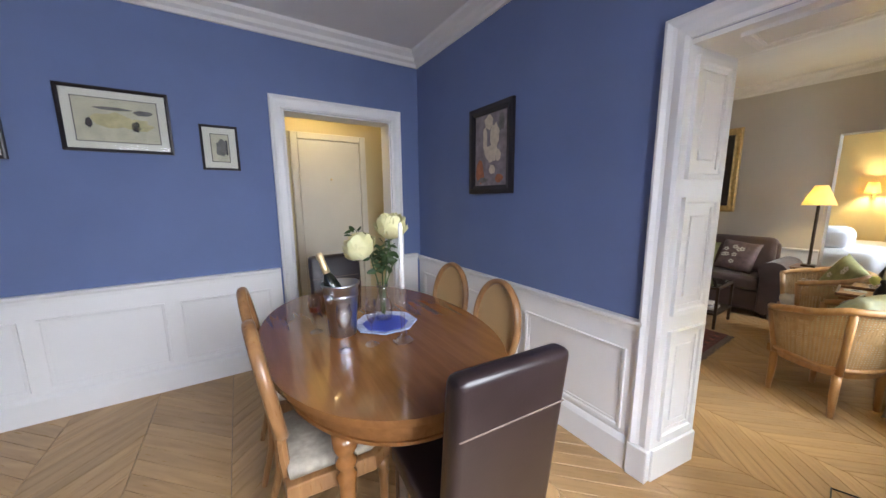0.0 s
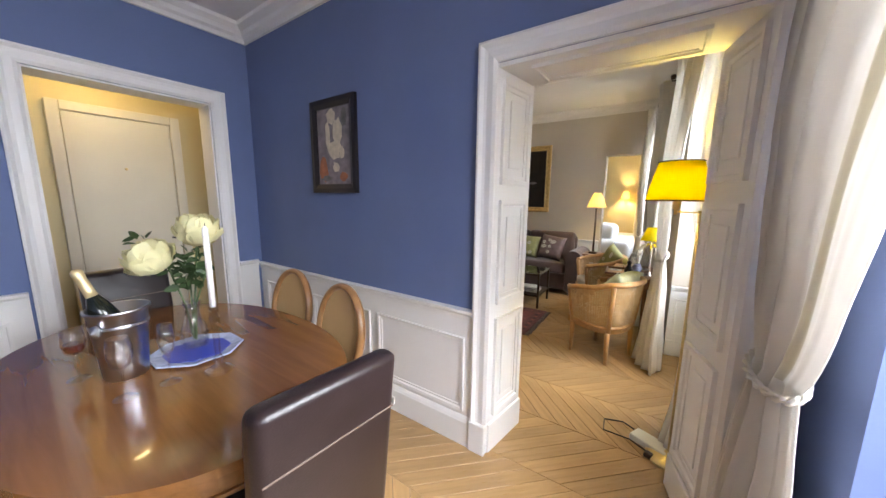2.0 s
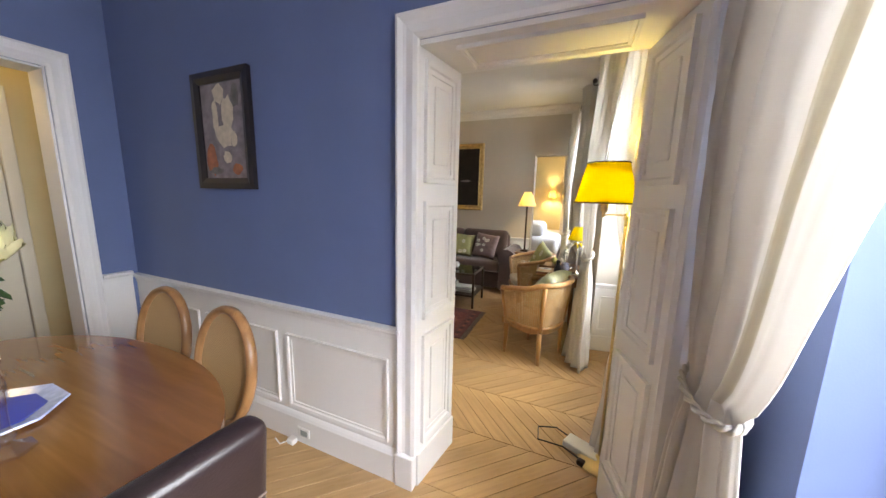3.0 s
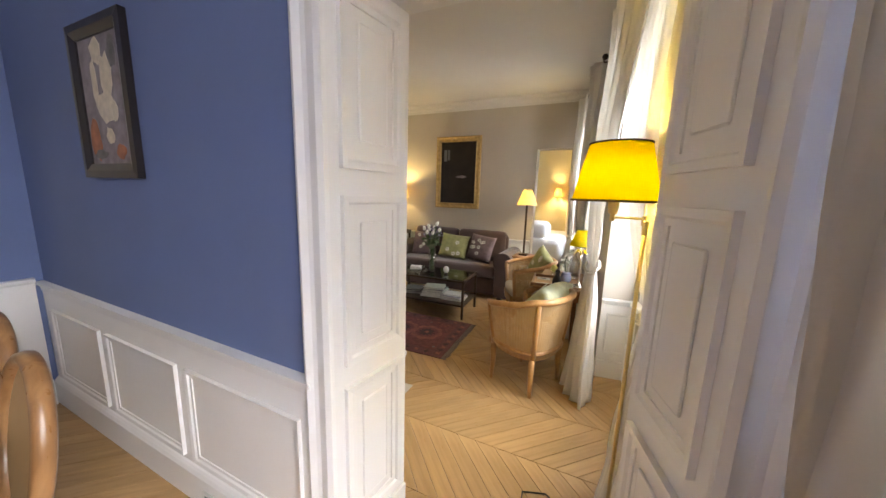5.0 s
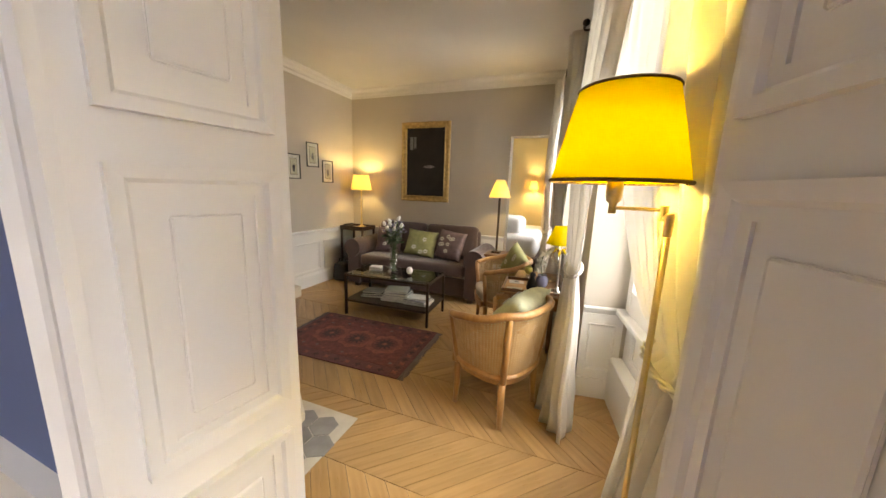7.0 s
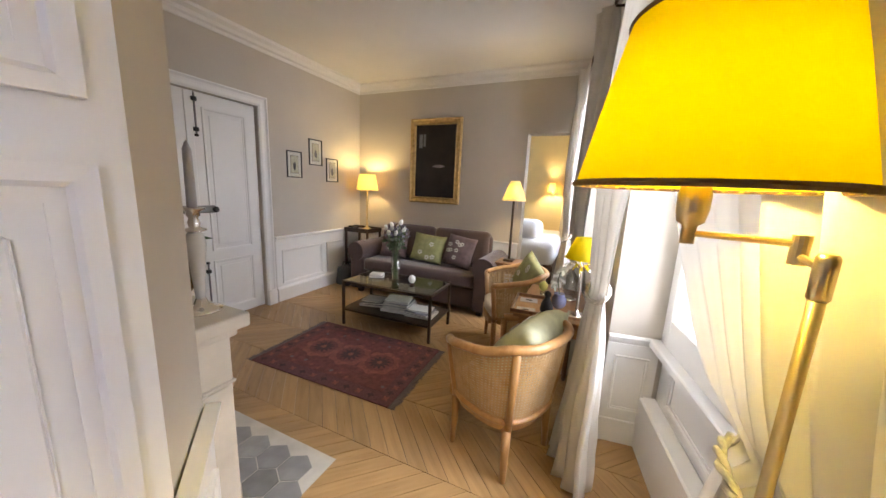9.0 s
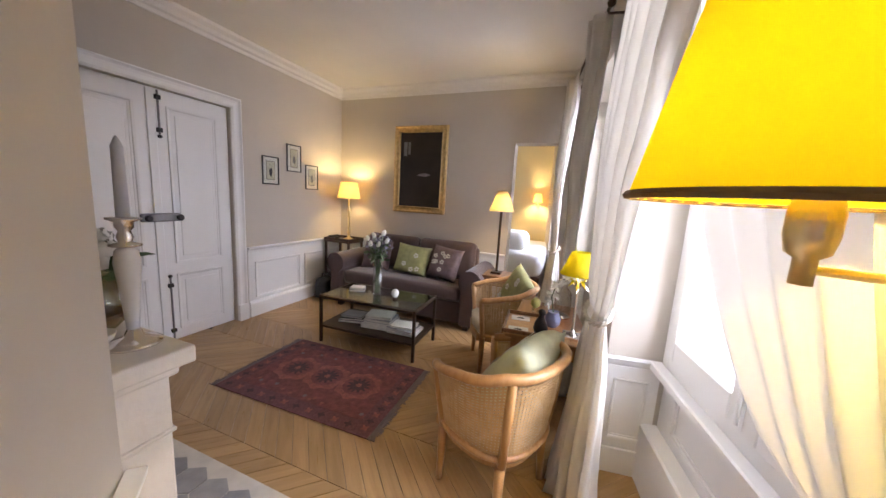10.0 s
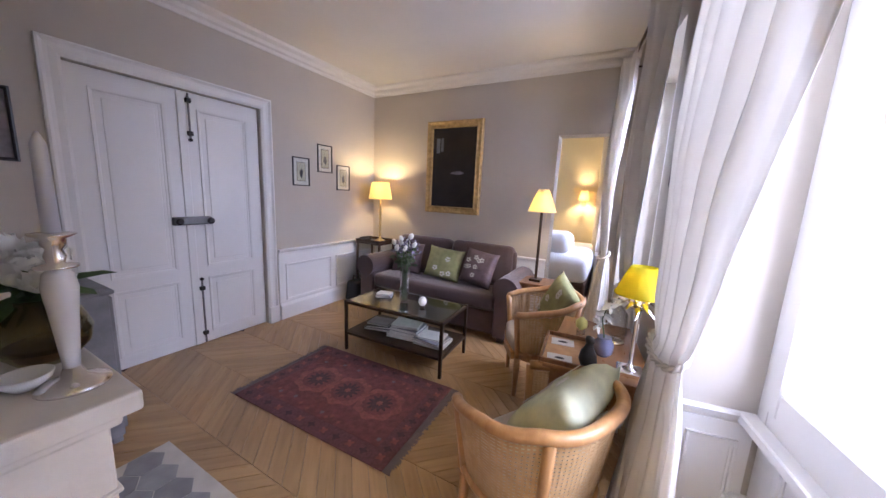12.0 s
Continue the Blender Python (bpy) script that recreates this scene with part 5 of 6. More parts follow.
part("glass_top", box(-HX + 0.012, HX - 0.012, -HY + 0.012, HY - 0.012, 0.462, 0.472), TOPGLASS, ct)
part("shelf", box(-HX + 0.012, HX - 0.012, -HY + 0.012, HY - 0.012, 0.165, 0.178), BRONZE, ct)
rnd = random.Random(5)


def book_stack(x, y, z, books, group="books on the coffee table"):
    for i, (w, d_, h, mat, turn) in enumerate(books):
        bk = thing("book", "large illustrated book lying flat", "book", pose(x + rnd.uniform(-0.01, 0.01), y + rnd.uniform(-0.01, 0.01), z, 0, 0, turn), group)
        part("pages", box(-w / 2 + 0.004, w / 2 - 0.004, -d_ / 2 + 0.003, d_ / 2 - 0.004, 0.003, h - 0.003), BOOKW, bk)
        b = box(-w / 2, w / 2, -d_ / 2, d_ / 2, 0, 0.003)
        box(-w / 2, w / 2, -d_ / 2, d_ / 2, h - 0.003, h, bm=b)
        box(-w / 2, w / 2, d_ / 2 - 0.004, d_ / 2, 0.003, h - 0.003, bm=b)
        part("cover", b, mat, bk)
        z += h + 0.001


book_stack(1.07, 2.83, 0.178, [(0.26, 0.20, 0.022, BOOKG, 14), (0.24, 0.20, 0.02, BOOKB, 20), (0.22, 0.17, 0.016, BOOKG, 10)])
book_stack(1.38, 2.84, 0.178, [(0.30, 0.24, 0.03, BOOKW, 8), (0.29, 0.23, 0.032, BOOKW, 12), (0.27, 0.22, 0.03, BOOKG, 6), (0.25, 0.20, 0.024, BOOKW, 16)])
book_stack(1.65, 2.83, 0.178, [(0.28, 0.22, 0.024, BOOKW, 4), (0.26, 0.21, 0.022, BOOKG, -4), (0.22, 0.17, 0.014, BOOKW, 9)])
book_stack(1.07, 2.88, 0.472, [(0.15, 0.11, 0.02, BOOKG, 25), (0.13, 0.10, 0.018, BOOKW, 15)], "small books on the glass top")
egg = thing("egg_ornament", "white stone egg on a small dark stand", "ornament", pose(1.53, 2.83, 0.472))
part("egg", lathe([(0.0, 0.012), (0.02, 0.016), (0.036, 0.045), (0.034, 0.07), (0.02, 0.092), (0.0, 0.098)], 24), WAX, egg, smooth=True)
part("stand", lathe([(0.022, 0), (0.018, 0.012), (0.024, 0.02)], 18), DARKWOOD, egg)
cv = thing("tall_vase", "tall clear glass vase of white tulips on the coffee table", "vase of flowers", pose(1.315, 2.86, 0.472))
part("vase", lathe([(0.0, 0.0), (0.040, 0.001), (0.038, 0.02), (0.046, 0.30), (0.043, 0.30), (0.035, 0.02), (0.0, 0.012)], 28, cap=False), CRYSTAL, cv, smooth=True)
rnd = random.Random(9)
for i in range(10):
    a = 2 * math.pi * i / 10
    rr = rnd.uniform(0.03, 0.13)
    x, y, z = rr * math.cos(a), rr * math.sin(a), rnd.uniform(0.46, 0.60)
    part("stem", tube([(0.02 * math.cos(a + 2), 0.02 * math.sin(a + 2), 0.02), (x * 0.25, y * 0.25, 0.28), (x, y, z)], 0.0035, 6), STEM, cv)
    part("tulip", lathe([(0.004, 0), (0.018, 0.012), (0.021, 0.03), (0.014, 0.052), (0.004, 0.06)], 10, pose(x, y, z, 30 * math.sin(a), 30 * math.cos(a))), PETAL_W, cv, smooth=True)
leaves(cv, (0, 0, 0.42), (0.13, 0.13, 0.10), 90, 0.060, 13, material("grey_green_leaf", (0.10, 0.14, 0.075), 0.55, spread=0.3, scale=20))
leaves(cv, (0, 0, 0.12), (0.02, 0.02, 0.08), 14, 0.05, 14)
leaves(cv, (0, 0.02, 0.50), (0.16, 0.16, 0.09), 150, 0.032, 15, material("lavender_sprig", (0.26, 0.24, 0.34), 0.7), "sprigs")

# ---- rug ----
rug = thing("rug", "small dark red oriental rug with three medallions", "rug", pose(1.362, 2.108, 0, 0, 0, 1.5))
RUGM = material("dark_red_wool", (0.185, 0.060, 0.056), 0.95, spread=0.3, scale=26, bump=0.5, bump_scale=240)
RUGB = material("maroon_border_wool", (0.15, 0.058, 0.060), 0.95, spread=0.3, scale=60, bump=0.5, bump_scale=240)
RUGR = material("brick_red_wool", (0.28, 0.098, 0.075), 0.95, spread=0.3, scale=40, bump=0.5, bump_scale=240)
RUGK = material("indigo_wool", (0.075, 0.036, 0.040), 0.95, spread=0.3, scale=50)
FRINGE = material("grey_mauve_fringe", (0.20, 0.155, 0.155), 0.95)
part("woven_ground", box(-0.64, 0.64, -0.43, 0.43, 0.002, 0.010, 0.002), RUGB, rug)
part("field", box(-0.52, 0.52, -0.31, 0.31, 0.010, 0.0112), RUGM, rug)


def petal_disc(r, lobes, depth, z, n=96):
    return prism([((r + depth * math.cos(lobes * 2 * math.pi * i / n)) * math.cos(2 * math.pi * i / n), (r + depth * math.cos(lobes * 2 * math.pi * i / n)) * math.sin(2 * math.pi * i / n)) for i in range(n)], z, z + 0.0010)


for k in (-1, 0, 1):
    part("medallion", petal_disc(0.165, 8, 0.012, 0.0112), RUGR, rug, m=pose(0.29 * k, 0, 0.0003 * k + 0.0003))
    part("medallion_ring", petal_disc(0.118, 16, 0.004, 0.0122), RUGM, rug, m=pose(0.29 * k, 0, 0.0006))
    part("medallion_heart", petal_disc(0.075, 12, 0.018, 0.0132), RUGK, rug, m=pose(0.29 * k, 0, 0.0006))
    part("medallion_dot", petal_disc(0.022, 6, 0.004, 0.0142), RUGR, rug, m=pose(0.29 * k, 0, 0.0006))
rnd = random.Random(3)
for i in range(44):
    s = i / 44 * 4
    side, f = int(s), (s % 1) * 2 - 1
    x, y = ((f * 0.57, -0.37), (0.58, f * 0.36), (-f * 0.57, 0.37), (-0.58, -f * 0.36))[side]
    part("border_motif", petal_disc(0.022, 4, 0.008, 0.0100, 16), RUGR if i % 2 else RUGK, rug, m=pose(x, y, 0.0001, 0, 0, 45 * (i % 2)))
for i in range(24):
    x, y = rnd.uniform(-0.50, 0.50), rnd.choice((-1, 1)) * rnd.uniform(0.20, 0.29)
    part("field_motif", petal_disc(0.014, 5, 0.005, 0.0113, 15), RUGR if i % 3 else FRINGE, rug, m=pose(x, y, 0.0001))
for s in (-1, 1):
    fb = bmesh.new()
    for i in range(120):
        y = -0.425 + 0.85 * i / 119
        e = rnd.uniform(0.035, 0.06)
        merge(fb, box(min(s * 0.64, s * (0.64 + e)), max(s * 0.64, s * (0.64 + e)), y - 0.0024, y + 0.0024, 0.001, 0.006))
    part("fringe", fb, FRINGE, rug)


# ---- barrel armchairs ----
CANEW = wood("woven_cane_tan", (0.46, 0.29, 0.13), (0.58, 0.39, 0.20), 0.5, grain=(6, 6, 6))


def armchair(m, label, cushion_m=None):
    """Barrel armchair with cane sides; its front looks to -y."""
    c = thing("barrel_armchair", label, "armchair", m, "cane armchairs")
    n = 36

    def plan(t, k):
        """A point of the wrap at t from 0 (one arm's end) to 1; k is 0 at the seat and 1 at the rim."""
        a = radians(-40 + 260 * t)
        rx, ry = 0.245 + 0.045 * k, 0.235 + 0.05 * k
        return rx * math.copysign(abs(math.cos(a)) ** 0.75, math.cos(a)), ry * math.copysign(abs(math.sin(a)) ** 0.75, math.sin(a)) + 0.02

    def rim_z(t):
        s = 1 - abs(2 * t - 1)
        return 0.638 + 0.10 * min(1, s * 1.7) ** 1.3

    rim = [(*plan(i / n, 1), rim_z(i / n)) for i in range(n + 1)]
    part("rim", tube(rim, 0.024, 10), HONEY, c, smooth=True)
    low = [(*plan(i / n, 0), 0.335) for i in range(n + 1)]
    part("lower_rail", tube(low, 0.016, 8), HONEY, c, smooth=True)
    # cane: crossing strands with gaps between them
    posts = [0.0, 0.325, 0.675, 1.0]
    for t0, t1 in zip(posts, posts[1:]):
        b = bmesh.new()
        cols = max(10, int((t1 - t0) * 62))
        for i in range(1, cols):
            t = t0 + (t1 - t0) * i / cols
            p, q = Vector((*plan(t, 0), 0.345)), Vector((*plan(t, 1), rim_z(t) - 0.012))
            d = Vector((*plan(min(1, t + 0.01), 0), 0)) - Vector((*plan(max(0, t - 0.01), 0), 0))
            d = d.normalized() * 0.0048
            o = Vector((d.y, -d.x, 0)) * 0.08
            vs = [b.verts.new(v) for v in (p - d + o, p + d + o, q + d + o, q - d + o, p - d - o, p + d - o, q + d - o, q - d - o)]
            for f in ((0, 1, 2, 3), (7, 6, 5, 4), (0, 3, 7, 4), (1, 5, 6, 2)):
                b.faces.new([vs[k] for k in f])
        steps = 24
        for j in range(1, steps):
            k = j / steps
            last = None
            for i in range(13):
                t = t0 + (t1 - t0) * i / 12
                z0, z1 = 0.345, rim_z(t) - 0.012
                x, y = plan(t, k)
                z = z0 + (z1 - z0) * k
                pr = [b.verts.new((x, y, z - 0.0048)), b.verts.new((x, y, z + 0.0048))]
                if last:
                    b.faces.new((last[0], pr[0], pr[1], last[1]))
                last = pr
        panel = tagged(part("cane_panel", b, CANEW, c, "woven cane panel"), kind="stuff")
    for t in posts:
        x0, y0 = plan(t, 0)
        x1, y1 = plan(t, 1)
        part("post", tube([(x0, y0, 0.30), ((x0 + x1) / 2, (y0 + y1) / 2, 0.45), (x1, y1, rim_z(t))], [0.022, 0.019, 0.022], 10, flat=0.8), HONEY, c, smooth=True)
    seat = [(plan(i / n, 0)[0] * 0.95, plan(i / n, 0)[1] * 0.95) for i in range(n + 1)]
    front = [(-0.20, -0.20), (0, -0.225), (0.20, -0.20)]
    outline = seat + front
    part("seat_frame", prism(outline, 0.28, 0.34, 0.006), HONEY, c)
    part("seat_cushion", prism([(x * 0.96, y * 0.96) for x, y in outline], 0.34, 0.43, 0.03, 3), CUSHION_W, c, "oatmeal upholstered seat", smooth=True)
    for x, y, r in ((-0.20, -0.15, 0.02), (0.20, -0.15, 0.02), (-0.19, 0.195, 0.02), (0.19, 0.195, 0.02)):
        part("leg", tube([(x * 1.0, y, 0.29), (x * 1.0, y * 1.0, 0.15), (x * 1.02, y * 1.03, 0.0)], [0.024, 0.021, 0.016], 10), HONEY, c, smooth=True)
    return c


A1 = pose(2.72, 1.765, 0, 0, 0, -114)
chair = armchair(A1, "honey beech barrel armchair with cane sides")
copy_thing(chair, pose(2.47, 2.99, 0, 0, 0, -66))
pillow("cushion", pose(2.835, 1.80, 0.635, 0, 0, 0) @ pose(0, 0, 0, 0, 0, -108) @ pose(0, 0, 0, -40, 0, 0), 0.46, 0.40, 0.17, PALEGREEN, "pale green damask cushion with white flowers in the armchair", 18, seed=5, both=True)
pillow("cushion", pose(2.615, 3.06, 0.64, 0, 0, -62) @ pose(0, 0, 0, -18, 20, 0), 0.42, 0.42, 0.14, GREENCLOTH, "olive green damask cushion in the far armchair", 5, seed=6)

# ---- writing table by the pier ----
TEAK = wood("waxed_cherry", (0.27, 0.12, 0.045), (0.36, 0.175, 0.07), 0.3, grain=(9, 1.2, 9), scale=3, detail=4, bump=0.02)
wt = thing("writing_table", "brown wooden writing table between the windows", "table", pose(0, 0, 0))
part("tabletop", prism([(2.72, 1.96), (3.17, 1.96), (3.085, 2.66), (2.72, 2.66)], 0.70, 0.722, 0.005), TEAK, wt)
part("apron", prism([(2.75, 1.99), (3.13, 1.99), (3.05, 2.63), (2.75, 2.63)], 0.62, 0.70), TEAK, wt)
for x, y in ((2.77, 2.01), (3.11, 2.01), (2.77, 2.61), (3.03, 2.61)):
    part("leg", lathe([(0.014, 0), (0.018, 0.05), (0.024, 0.5), (0.026, 0.62)], 14, pose(x, y, 0)), WALNUT, wt, smooth=True)
tr = thing("letter_tray", "shallow wooden tray with cards on the writing table", "tray", pose(2.80, 2.12, 0.722, 0, 0, 4))
part("bottom", box(-0.11, 0.11, -0.17, 0.17, 0, 0.008), HONEY, tr)
for a in ((-0.11, -0.098, -0.17, 0.17), (0.098, 0.11, -0.17, 0.17), (-0.098, 0.098, -0.17, -0.158), (-0.098, 0.098, 0.158, 0.17)):
    part("lip", box(*a, 0.008, 0.03, 0.002), WALNUT, tr)
for y in (-0.10, 0.09):
    cd = thing("white_card", "white card with a grey printed oval", "card", pose(2.775 - y * 0.07, 2.12 + y, 0.7305, 0, 0, 8), "cards in the tray")
    part("card", box(-0.055, 0.055, -0.04, 0.04, 0, 0.002), BOOKW, cd)
    part("print", prism(blob(0, 0, 0.02, 0.012, seed=2), 0.002, 0.003), INKY, cd)
ph = thing("bird_figure", "small dark metal bird figure on the writing table", "figurine", pose(2.90, 2.02, 0.722, 0, 0, 20))
part("body", lathe([(0.0, 0.0), (0.026, 0.004), (0.036, 0.035), (0.030, 0.07), (0.016, 0.10), (0.013, 0.115), (0.019, 0.128), (0.016, 0.142), (0.0, 0.15)], 20, pose(0, 0, 0, 0, 0, 0) @ Matrix.Shear("XZ", 4, (-0.25, 0.15))), IRON, ph, smooth=True)
yl = thing("palm_lamp", "silver palm-leaf table lamp with a lime yellow shade", "lamp", pose(3.065, 2.075, 0.722))
part("base", box(-0.05, 0.05, -0.05, 0.05, 0, 0.02, 0.004), SILVER, yl)
part("column", lathe([(0.03, 0.02), (0.012, 0.035), (0.008, 0.06), (0.008, 0.27), (0.012, 0.30), (0.006, 0.33), (0.006, 0.42)], 14), SILVER, yl, smooth=True)
for i in range(11):
    a = 2 * math.pi * i / 11
    part("palm_leaf", tube([(0, 0, 0.28), (0.04 * math.cos(a), 0.04 * math.sin(a), 0.305 + 0.02 * (i % 2)), (0.078 * math.cos(a), 0.078 * math.sin(a), 0.265 + 0.03 * (i % 2))], [0.004, 0.012, 0.002], 6, flat=0.3), SILVER, yl)
sh = shade(yl, 0.098, 0.05, 0.355, 0.475, SHADE_G)
piping(sh, 0.098, 0.356, SHADE_G, 0.003)
part("bulb", lathe([(0.0, 0.38), (0.014, 0.39), (0.02, 0.42), (0.0, 0.45)], 12), BULB, yl)
bulb((3.065, 2.075, 1.135), 2.2, (1.0, 0.82, 0.25), 0.02)
orc = thing("orchid", "white orchid in a small grey pot on the writing table", "orchid", pose(2.955, 2.19, 0.722))
part("pot", lathe([(0.025, 0), (0.042, 0.02), (0.045, 0.06), (0.03, 0.085), (0.034, 0.095), (0.026, 0.09)], 20), material("slate_glaze", (0.20, 0.20, 0.28), 0.25), orc, "dark glazed pot", smooth=True)
part("stem", tube([(0, 0, 0.08), (-0.02, 0, 0.18), (0.0, 0.01, 0.26), (0.05, 0.02, 0.30)], 0.003, 6), STEM, orc)
for i, (x, y, z) in enumerate(((-0.03, 0, 0.15), (-0.015, 0.01, 0.20), (0.0, 0.0, 0.25), (0.03, 0.02, 0.28), (0.06, 0.02, 0.29))):
    leaves(orc, (x, y, z), (0.016, 0.016, 0.016), 12, 0.042, 60 + i, PETAL_W, "blossom")
yt = thing("yellow_tulip_pot", "small yellow flower head in a glass", "flower", pose(2.84, 2.33, 0.722))
part("glass", lathe([(0.02, 0), (0.022, 0.05), (0.02, 0.05), (0.018, 0.004)], 16, cap=False), CRYSTAL, yt, smooth=True)
part("flower", lathe([(0.004, 0.05), (0.028, 0.07), (0.03, 0.10), (0.012, 0.12)], 14), material("pale_yellow_petal", (0.62, 0.58, 0.16), 0.6), yt, smooth=True)
dc = thing("glass_decanter", "clear glass cloche on a silver foot", "decanter", pose(3.00, 2.40, 0.722))
part("foot", lathe([(0.05, 0), (0.05, 0.01), (0.03, 0.02)], 20), SILVER, dc, smooth=True)
part("body", lathe([(0.0, 0.02), (0.05, 0.022), (0.055, 0.05), (0.05, 0.16), (0.02, 0.20), (0.012, 0.24), (0.010, 0.24), (0.017, 0.20), (0.046, 0.16), (0.05, 0.05), (0.0, 0.03)], 24, cap=False), CRYSTAL, dc, smooth=True)
picture("pier_picture", FACADE @ pose(-0.002, 2.52, 1.78, 0, 0, -90), 0.24, 0.46, "narrow framed print on the pier between the windows", 0.02, 0.018, mount=0.04)

# ---- swing-arm floor lamp ----
fl = thing("floor_lamp", "brass swing-arm floor lamp with a large yellow shade", "floor lamp", pose(3.285, 0.555, 0))
part("base", lathe([(0.11, 0), (0.11, 0.015), (0.085, 0.025), (0.02, 0.035), (0.014, 0.05)], 32), BRASS, fl, smooth=True)
part("pole", tube([(0, 0, 0.04), (0, 0, 1.365)], 0.0070, 12), BRASS, fl, smooth=True)
part("pole_joint", lathe([(0.007, 1.335), (0.0092, 1.338), (0.0092, 1.380), (0.007, 1.384)], 16), BRASS, fl, smooth=True)
ELB, HEADP = (0.0, 0.050), (-0.100, 0.078)
part("arm", tube([(0, 0, 1.368), (*ELB, 1.374)], 0.0042, 8), BRASS, fl)
part("elbow", lathe([(0.0085, 1.364), (0.0085, 1.398)], 14, pose(*ELB, 0)), BRASS, fl)
part("arm", tube([(*ELB, 1.388), (*HEADP, 1.388)], 0.0042, 8), BRASS, fl)
part("lamp_holder", lathe([(0.0085, 1.380), (0.0085, 1.404), (0.0155, 1.409), (0.0185, 1.425), (0.0185, 1.445), (0.016, 1.456), (0.010, 1.462)], 18, pose(*HEADP, -0.006)), BRASS, fl, smooth=True)
sh = shade(fl, 0.147, 0.100, 1.452, 1.657, SHADE_Y, 56)
sh.matrix_basis = pose(*HEADP, -0.006)
piping(sh, 0.1475, 1.454, TRIM_Y, 0.0045)
piping(sh, 0.1005, 1.655, TRIM_Y, 0.0035)
part("bulb", lathe([(0.0, 1.46), (0.014, 1.47), (0.028, 1.52), (0.016, 1.555), (0.0, 1.56)], 16, pose(*HEADP, -0.006)), BULB, fl)
bulb((3.285 + HEADP[0], 0.555 + HEADP[1], 1.53), 42, (1.0, 0.75, 0.17), 0.03)

ext = thing("extension_block", "white extension block with a dark flex on the floor", "extension block", pose(3.20, 0.61, 0, 0, 0, 65))
part("block", box(-0.05, 0.05, -0.10, 0.10, 0, 0.04, 0.008, 2), PLASTIC_W, ext)
part("plug", box(-0.12, -0.08, -0.06, -0.02, 0, 0.03, 0.008, 2), DARKWOOD, ext)
part("flex", tube([(-0.09, -0.04, 0.02), (-0.06, 0.09, 0.006), (-0.12, 0.22, 0.006), (-0.02, 0.28, 0.006), (0.06, 0.20, 0.006), (0.03, 0.09, 0.02)], 0.004, 6), BLACKP, ext)

# ---- bedroom beyond the opening ----
bed = thing("bed", "bed made up with white linen", "bed", pose(2.30, 5.3, 0))
part("bed_base", box(-1.0, 0.35, -0.15, 1.6, 0.05, 0.35, 0.02), DARKWOOD, bed)
b = box(-1.02, 0.37, -0.18, 1.62, 0.33, 0.72, 0.12, 4)
part("bedding", b, BED, bed, smooth=True)
part("pillow", box(-0.5, 0.1, -0.1, 0.5, 0.70, 1.0, 0.12, 4), BED, bed, smooth=True)
for x in (-0.9, 0.25):
    for y in (-0.1, 1.5):
        part("leg", box(x - 0.03, x + 0.03, y - 0.03, y + 0.03, 0, 0.05), DARKWOOD, bed)
ns = thing("nightstand", "grey wooden nightstand beside the bed", "nightstand", pose(2.98, 6.2, 0))
part("body", box(-0.22, 0.22, -0.2, 0.2, 0.1, 0.68, 0.006), GREYPAINT, ns)
part("drawer", box(-0.19, 0.19, -0.215, -0.2, 0.45, 0.63, 0.004), GREYPAINT, ns)
for x in (-0.19, 0.19):
    for y in (-0.17, 0.17):
        part("leg", box(x - 0.02, x + 0.02, y - 0.02, y + 0.02, 0, 0.1), GREYPAINT, ns)
sc = thing("wall_sconce", "lit brass wall sconce with a cream shade", "wall lamp", pose(2.36, 7.0, 1.42))
part("plate", box(-0.04, 0.04, -0.015, 0, -0.06, 0.06, 0.004), BRASS, sc)
part("arm", tube([(0, -0.01, 0), (0, -0.10, -0.02), (0, -0.14, 0.04)], 0.008), BRASS, sc)
part("shade", lathe([(0.085, 0.05), (0.055, 0.22), (0.052, 0.22), (0.082, 0.05)], 28, pose(0, -0.14, 0), cap=False), SHADE_C, sc, "glowing cream shade", smooth=True)
bulb((2.36, 6.86, 1.55), 22, (1.0, 0.74, 0.36))


# ---- parquet: chevron boards, the joints along x ----
def chevron(y_joint, band, sign0, x_lo, x_hi, y_lo, y_hi, pitch):
    """Board outlines (four plan corners each) of chevron bands."""
    out = []
    k0 = math.floor((y_lo - y_joint) / band)
    for k in range(k0, math.ceil((y_hi - y_joint) / band)):
        ya = y_joint + k * band
        yb = ya + band
        s = sign0 * (1 if k % 2 == 0 else -1)
        dx = s * band
        x = x_lo - band
        while x < x_hi + band:
            out.append((x, x + pitch, ya, yb, dx))
            x += pitch
    return out


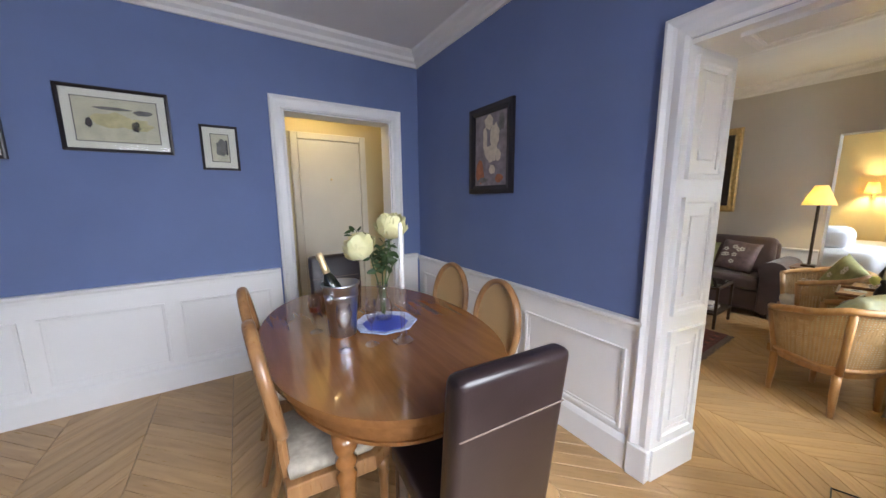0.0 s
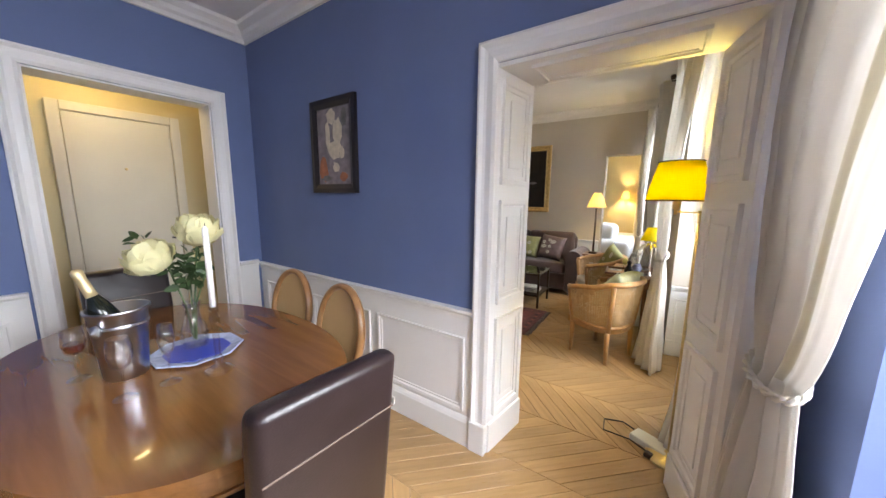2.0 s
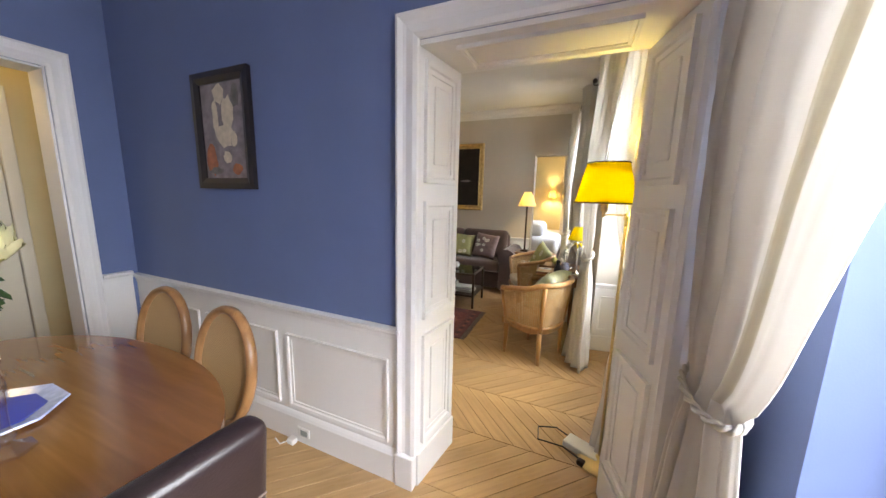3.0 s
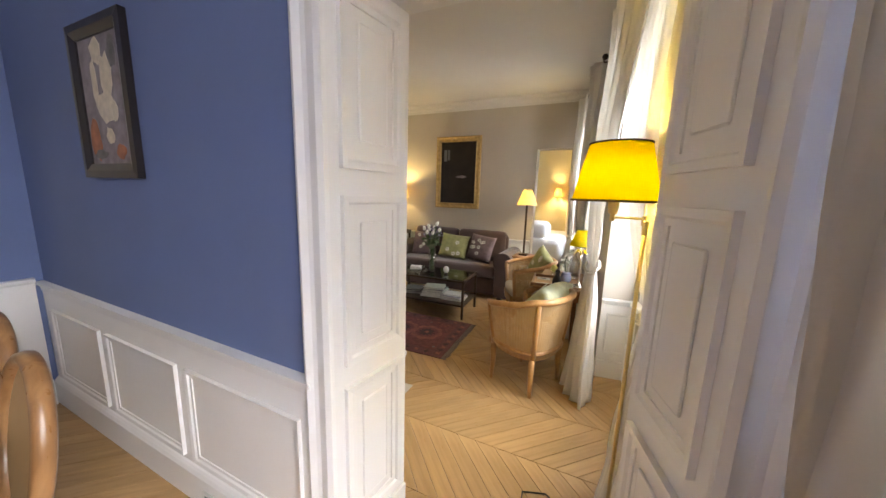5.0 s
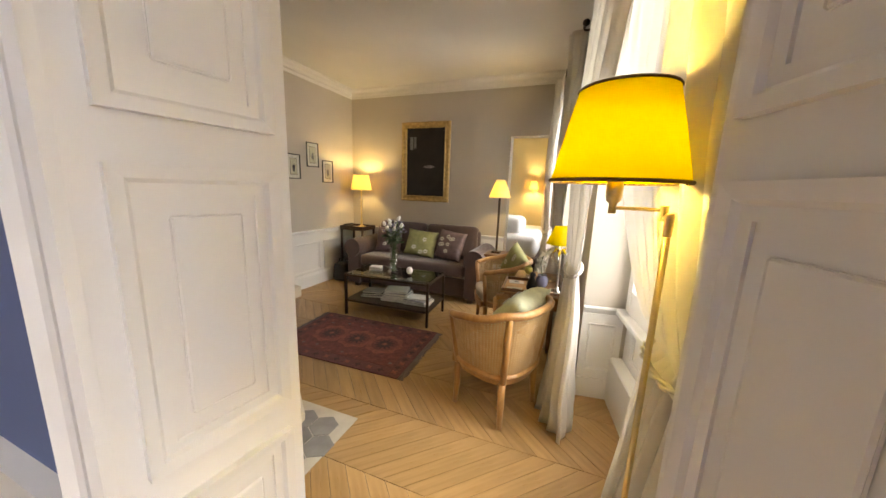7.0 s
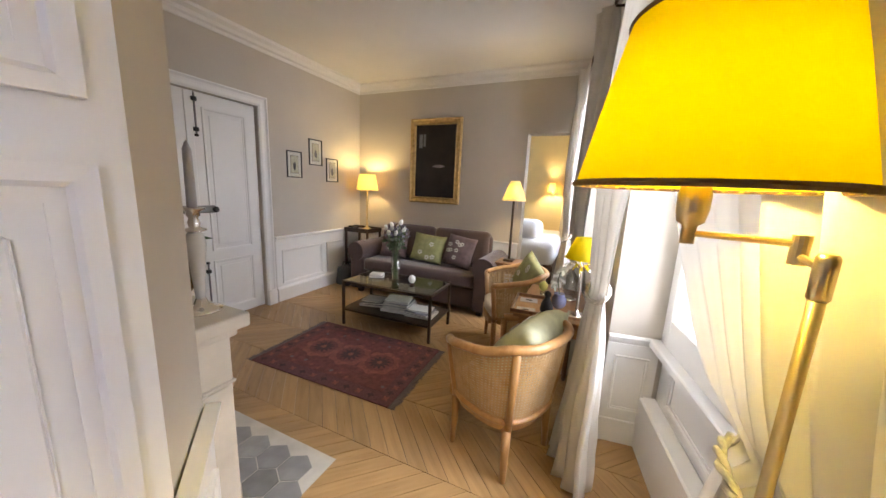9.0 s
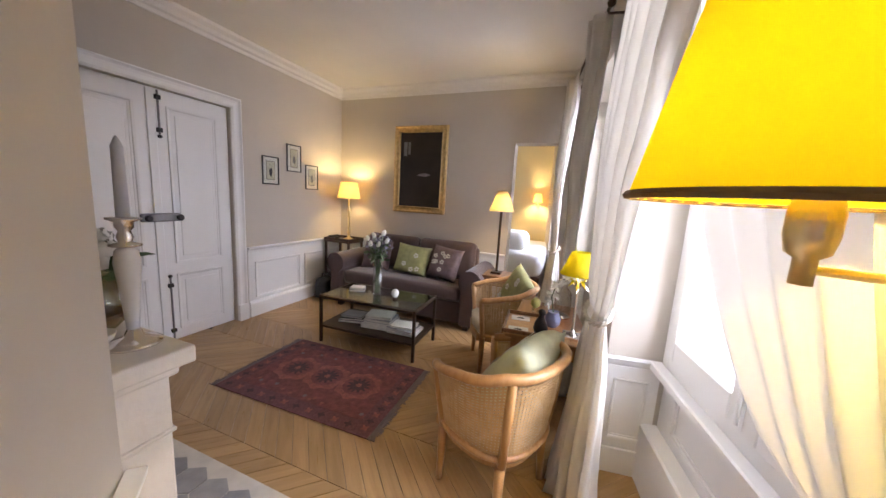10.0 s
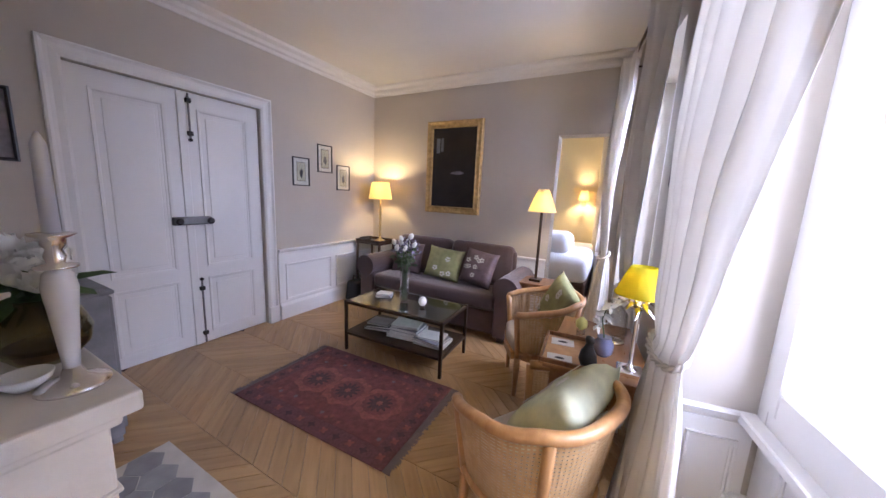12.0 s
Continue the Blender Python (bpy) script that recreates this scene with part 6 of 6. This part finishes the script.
def board_mesh(pitch, band, dx, gap=0.0030, drop=0.0012):
    """One board, its near joint end at the origin, with eased edges."""
    b = bmesh.new()
    g = gap / 2
    sk = dx / band

    def pt(u, v, z):
        return b.verts.new((u + v * sk, v, z))

    low = [pt(g, g, -0.012), pt(pitch - g, g, -0.012), pt(pitch - g, band - g, -0.012), pt(g, band - g, -0.012)]
    mid = [pt(g, g, -drop), pt(pitch - g, g, -drop), pt(pitch - g, band - g, -drop), pt(g, band - g, -drop)]
    e = drop * 1.2
    top = [pt(g + e, g + e, 0), pt(pitch - g - e, g + e, 0), pt(pitch - g - e, band - g - e, 0), pt(g + e, band - g - e, 0)]
    for p, q in ((low, mid), (mid, top)):
        for i in range(4):
            b.faces.new((p[i], p[(i + 1) % 4], q[(i + 1) % 4], q[i]))
    b.faces.new(top)
    bmesh.ops.recalc_face_normals(b, faces=b.faces[:])
    # turn it so that the board's length lies along local x, for the grain
    ang = math.atan2(band, dx)
    b.transform(Matrix.Rotation(-ang, 4, "Z"))
    me = bpy.data.meshes.new("board")
    b.to_mesh(me)
    b.free()
    me.materials.append(OAK)
    return me, ang


AREAS = [(0.03, 0.45, 1, -0.5, 3.9, 0.03, 7.0, 0.118), (0.03, 0.46, -1, -1.0, 3.9, -3.65, 0.03, 0.118)]
rnd = random.Random(21)
rests = {-1: bmesh.new(), 1: bmesh.new()}
picked = 0
for yj, band, s0, x_lo, x_hi, y_lo, y_hi, pitch in AREAS:
    meshes = {s: board_mesh(pitch, band, s * band) for s in (-1, 1)}
    for x0, x1, ya, yb, dx in chevron(yj, band, s0, x_lo, x_hi, y_lo, y_hi, pitch):
        s = 1 if dx > 0 else -1
        me, ang = meshes[s]
        cx, cy = x0 + dx / 2, (ya + yb) / 2
        if cx < x_lo - 0.4 or cx > x_hi + 0.3 or yb > y_hi + 0.3 or ya < y_lo - 0.3:
            continue
        if cx > 4.0 - 0.14 * cy or cx < (-0.55 if cy > 0.2 else -1.3) or (cx < -0.4 and cy < -2.7):
            continue
        z = rnd.uniform(-0.0004, 0.0004)
        near = 1.9 < cx < 3.5 and -0.5 < cy < 2.5 or (1.9 < cx < 3.0 and -1.0 < cy <= -0.5)
        m = Matrix.Translation((x0, ya, z)) @ Matrix.Rotation(ang, 4, "Z")
        if near and picked < 300:
            ob = bpy.data.objects.new("board", me)
            scene.collection.objects.link(ob)
            ob.parent = floor
            ob.matrix_basis = m
            picked += 1
        else:
            tmp = bmesh.new()
            tmp.from_mesh(me)
            tmp.transform(m)
            rest = rests[s]
            vm = {v: rest.verts.new(v.co) for v in tmp.verts}
            for f in tmp.faces:
                rest.faces.new([vm[v] for v in f.verts])
            tmp.free()
for s, rest in rests.items():
    me = bpy.data.meshes.new("parquet_boards")
    rest.to_mesh(me)
    rest.free()
    me.materials.append(wood("oiled_oak_boards", (0.395, 0.24, 0.10), (0.51, 0.32, 0.145), 0.30, grain=(1.2, 13, 6), scale=2.2, per_object=0.11, bump=0.02,
                             detail=4, turn=radians(45 if s > 0 else 135)))
    ob = tagged(new("parquet_boards", me), "further oak chevron boards", kind="stuff")
    ob.parent = floor

# hexagonal hearth tiles
R = 0.088
tile_bm = prism([((R - 0.0028) * math.cos(math.pi / 3 * i + math.pi / 6), (R - 0.0028) * math.sin(math.pi / 3 * i + math.pi / 6)) for i in range(6)], -0.006, 0.007, 0.0015, 1)
tile_me = bpy.data.meshes.new("hex_tile")
tile_bm.to_mesh(tile_me)
tile_bm.free()
tile_me.materials.append(HEX)
row = 0
y = 0.835
while y < 1.20:
    x = 0.94 + (R * math.sqrt(3) / 2 if row % 2 else 0)
    while x < 1.96:
        ob = bpy.data.objects.new("hex_tile", tile_me)
        scene.collection.objects.link(ob)
        ob.parent = hearth
        ob.location = (x, y, 0.0)
        x += R * math.sqrt(3)
    y += R * 1.5
    row += 1
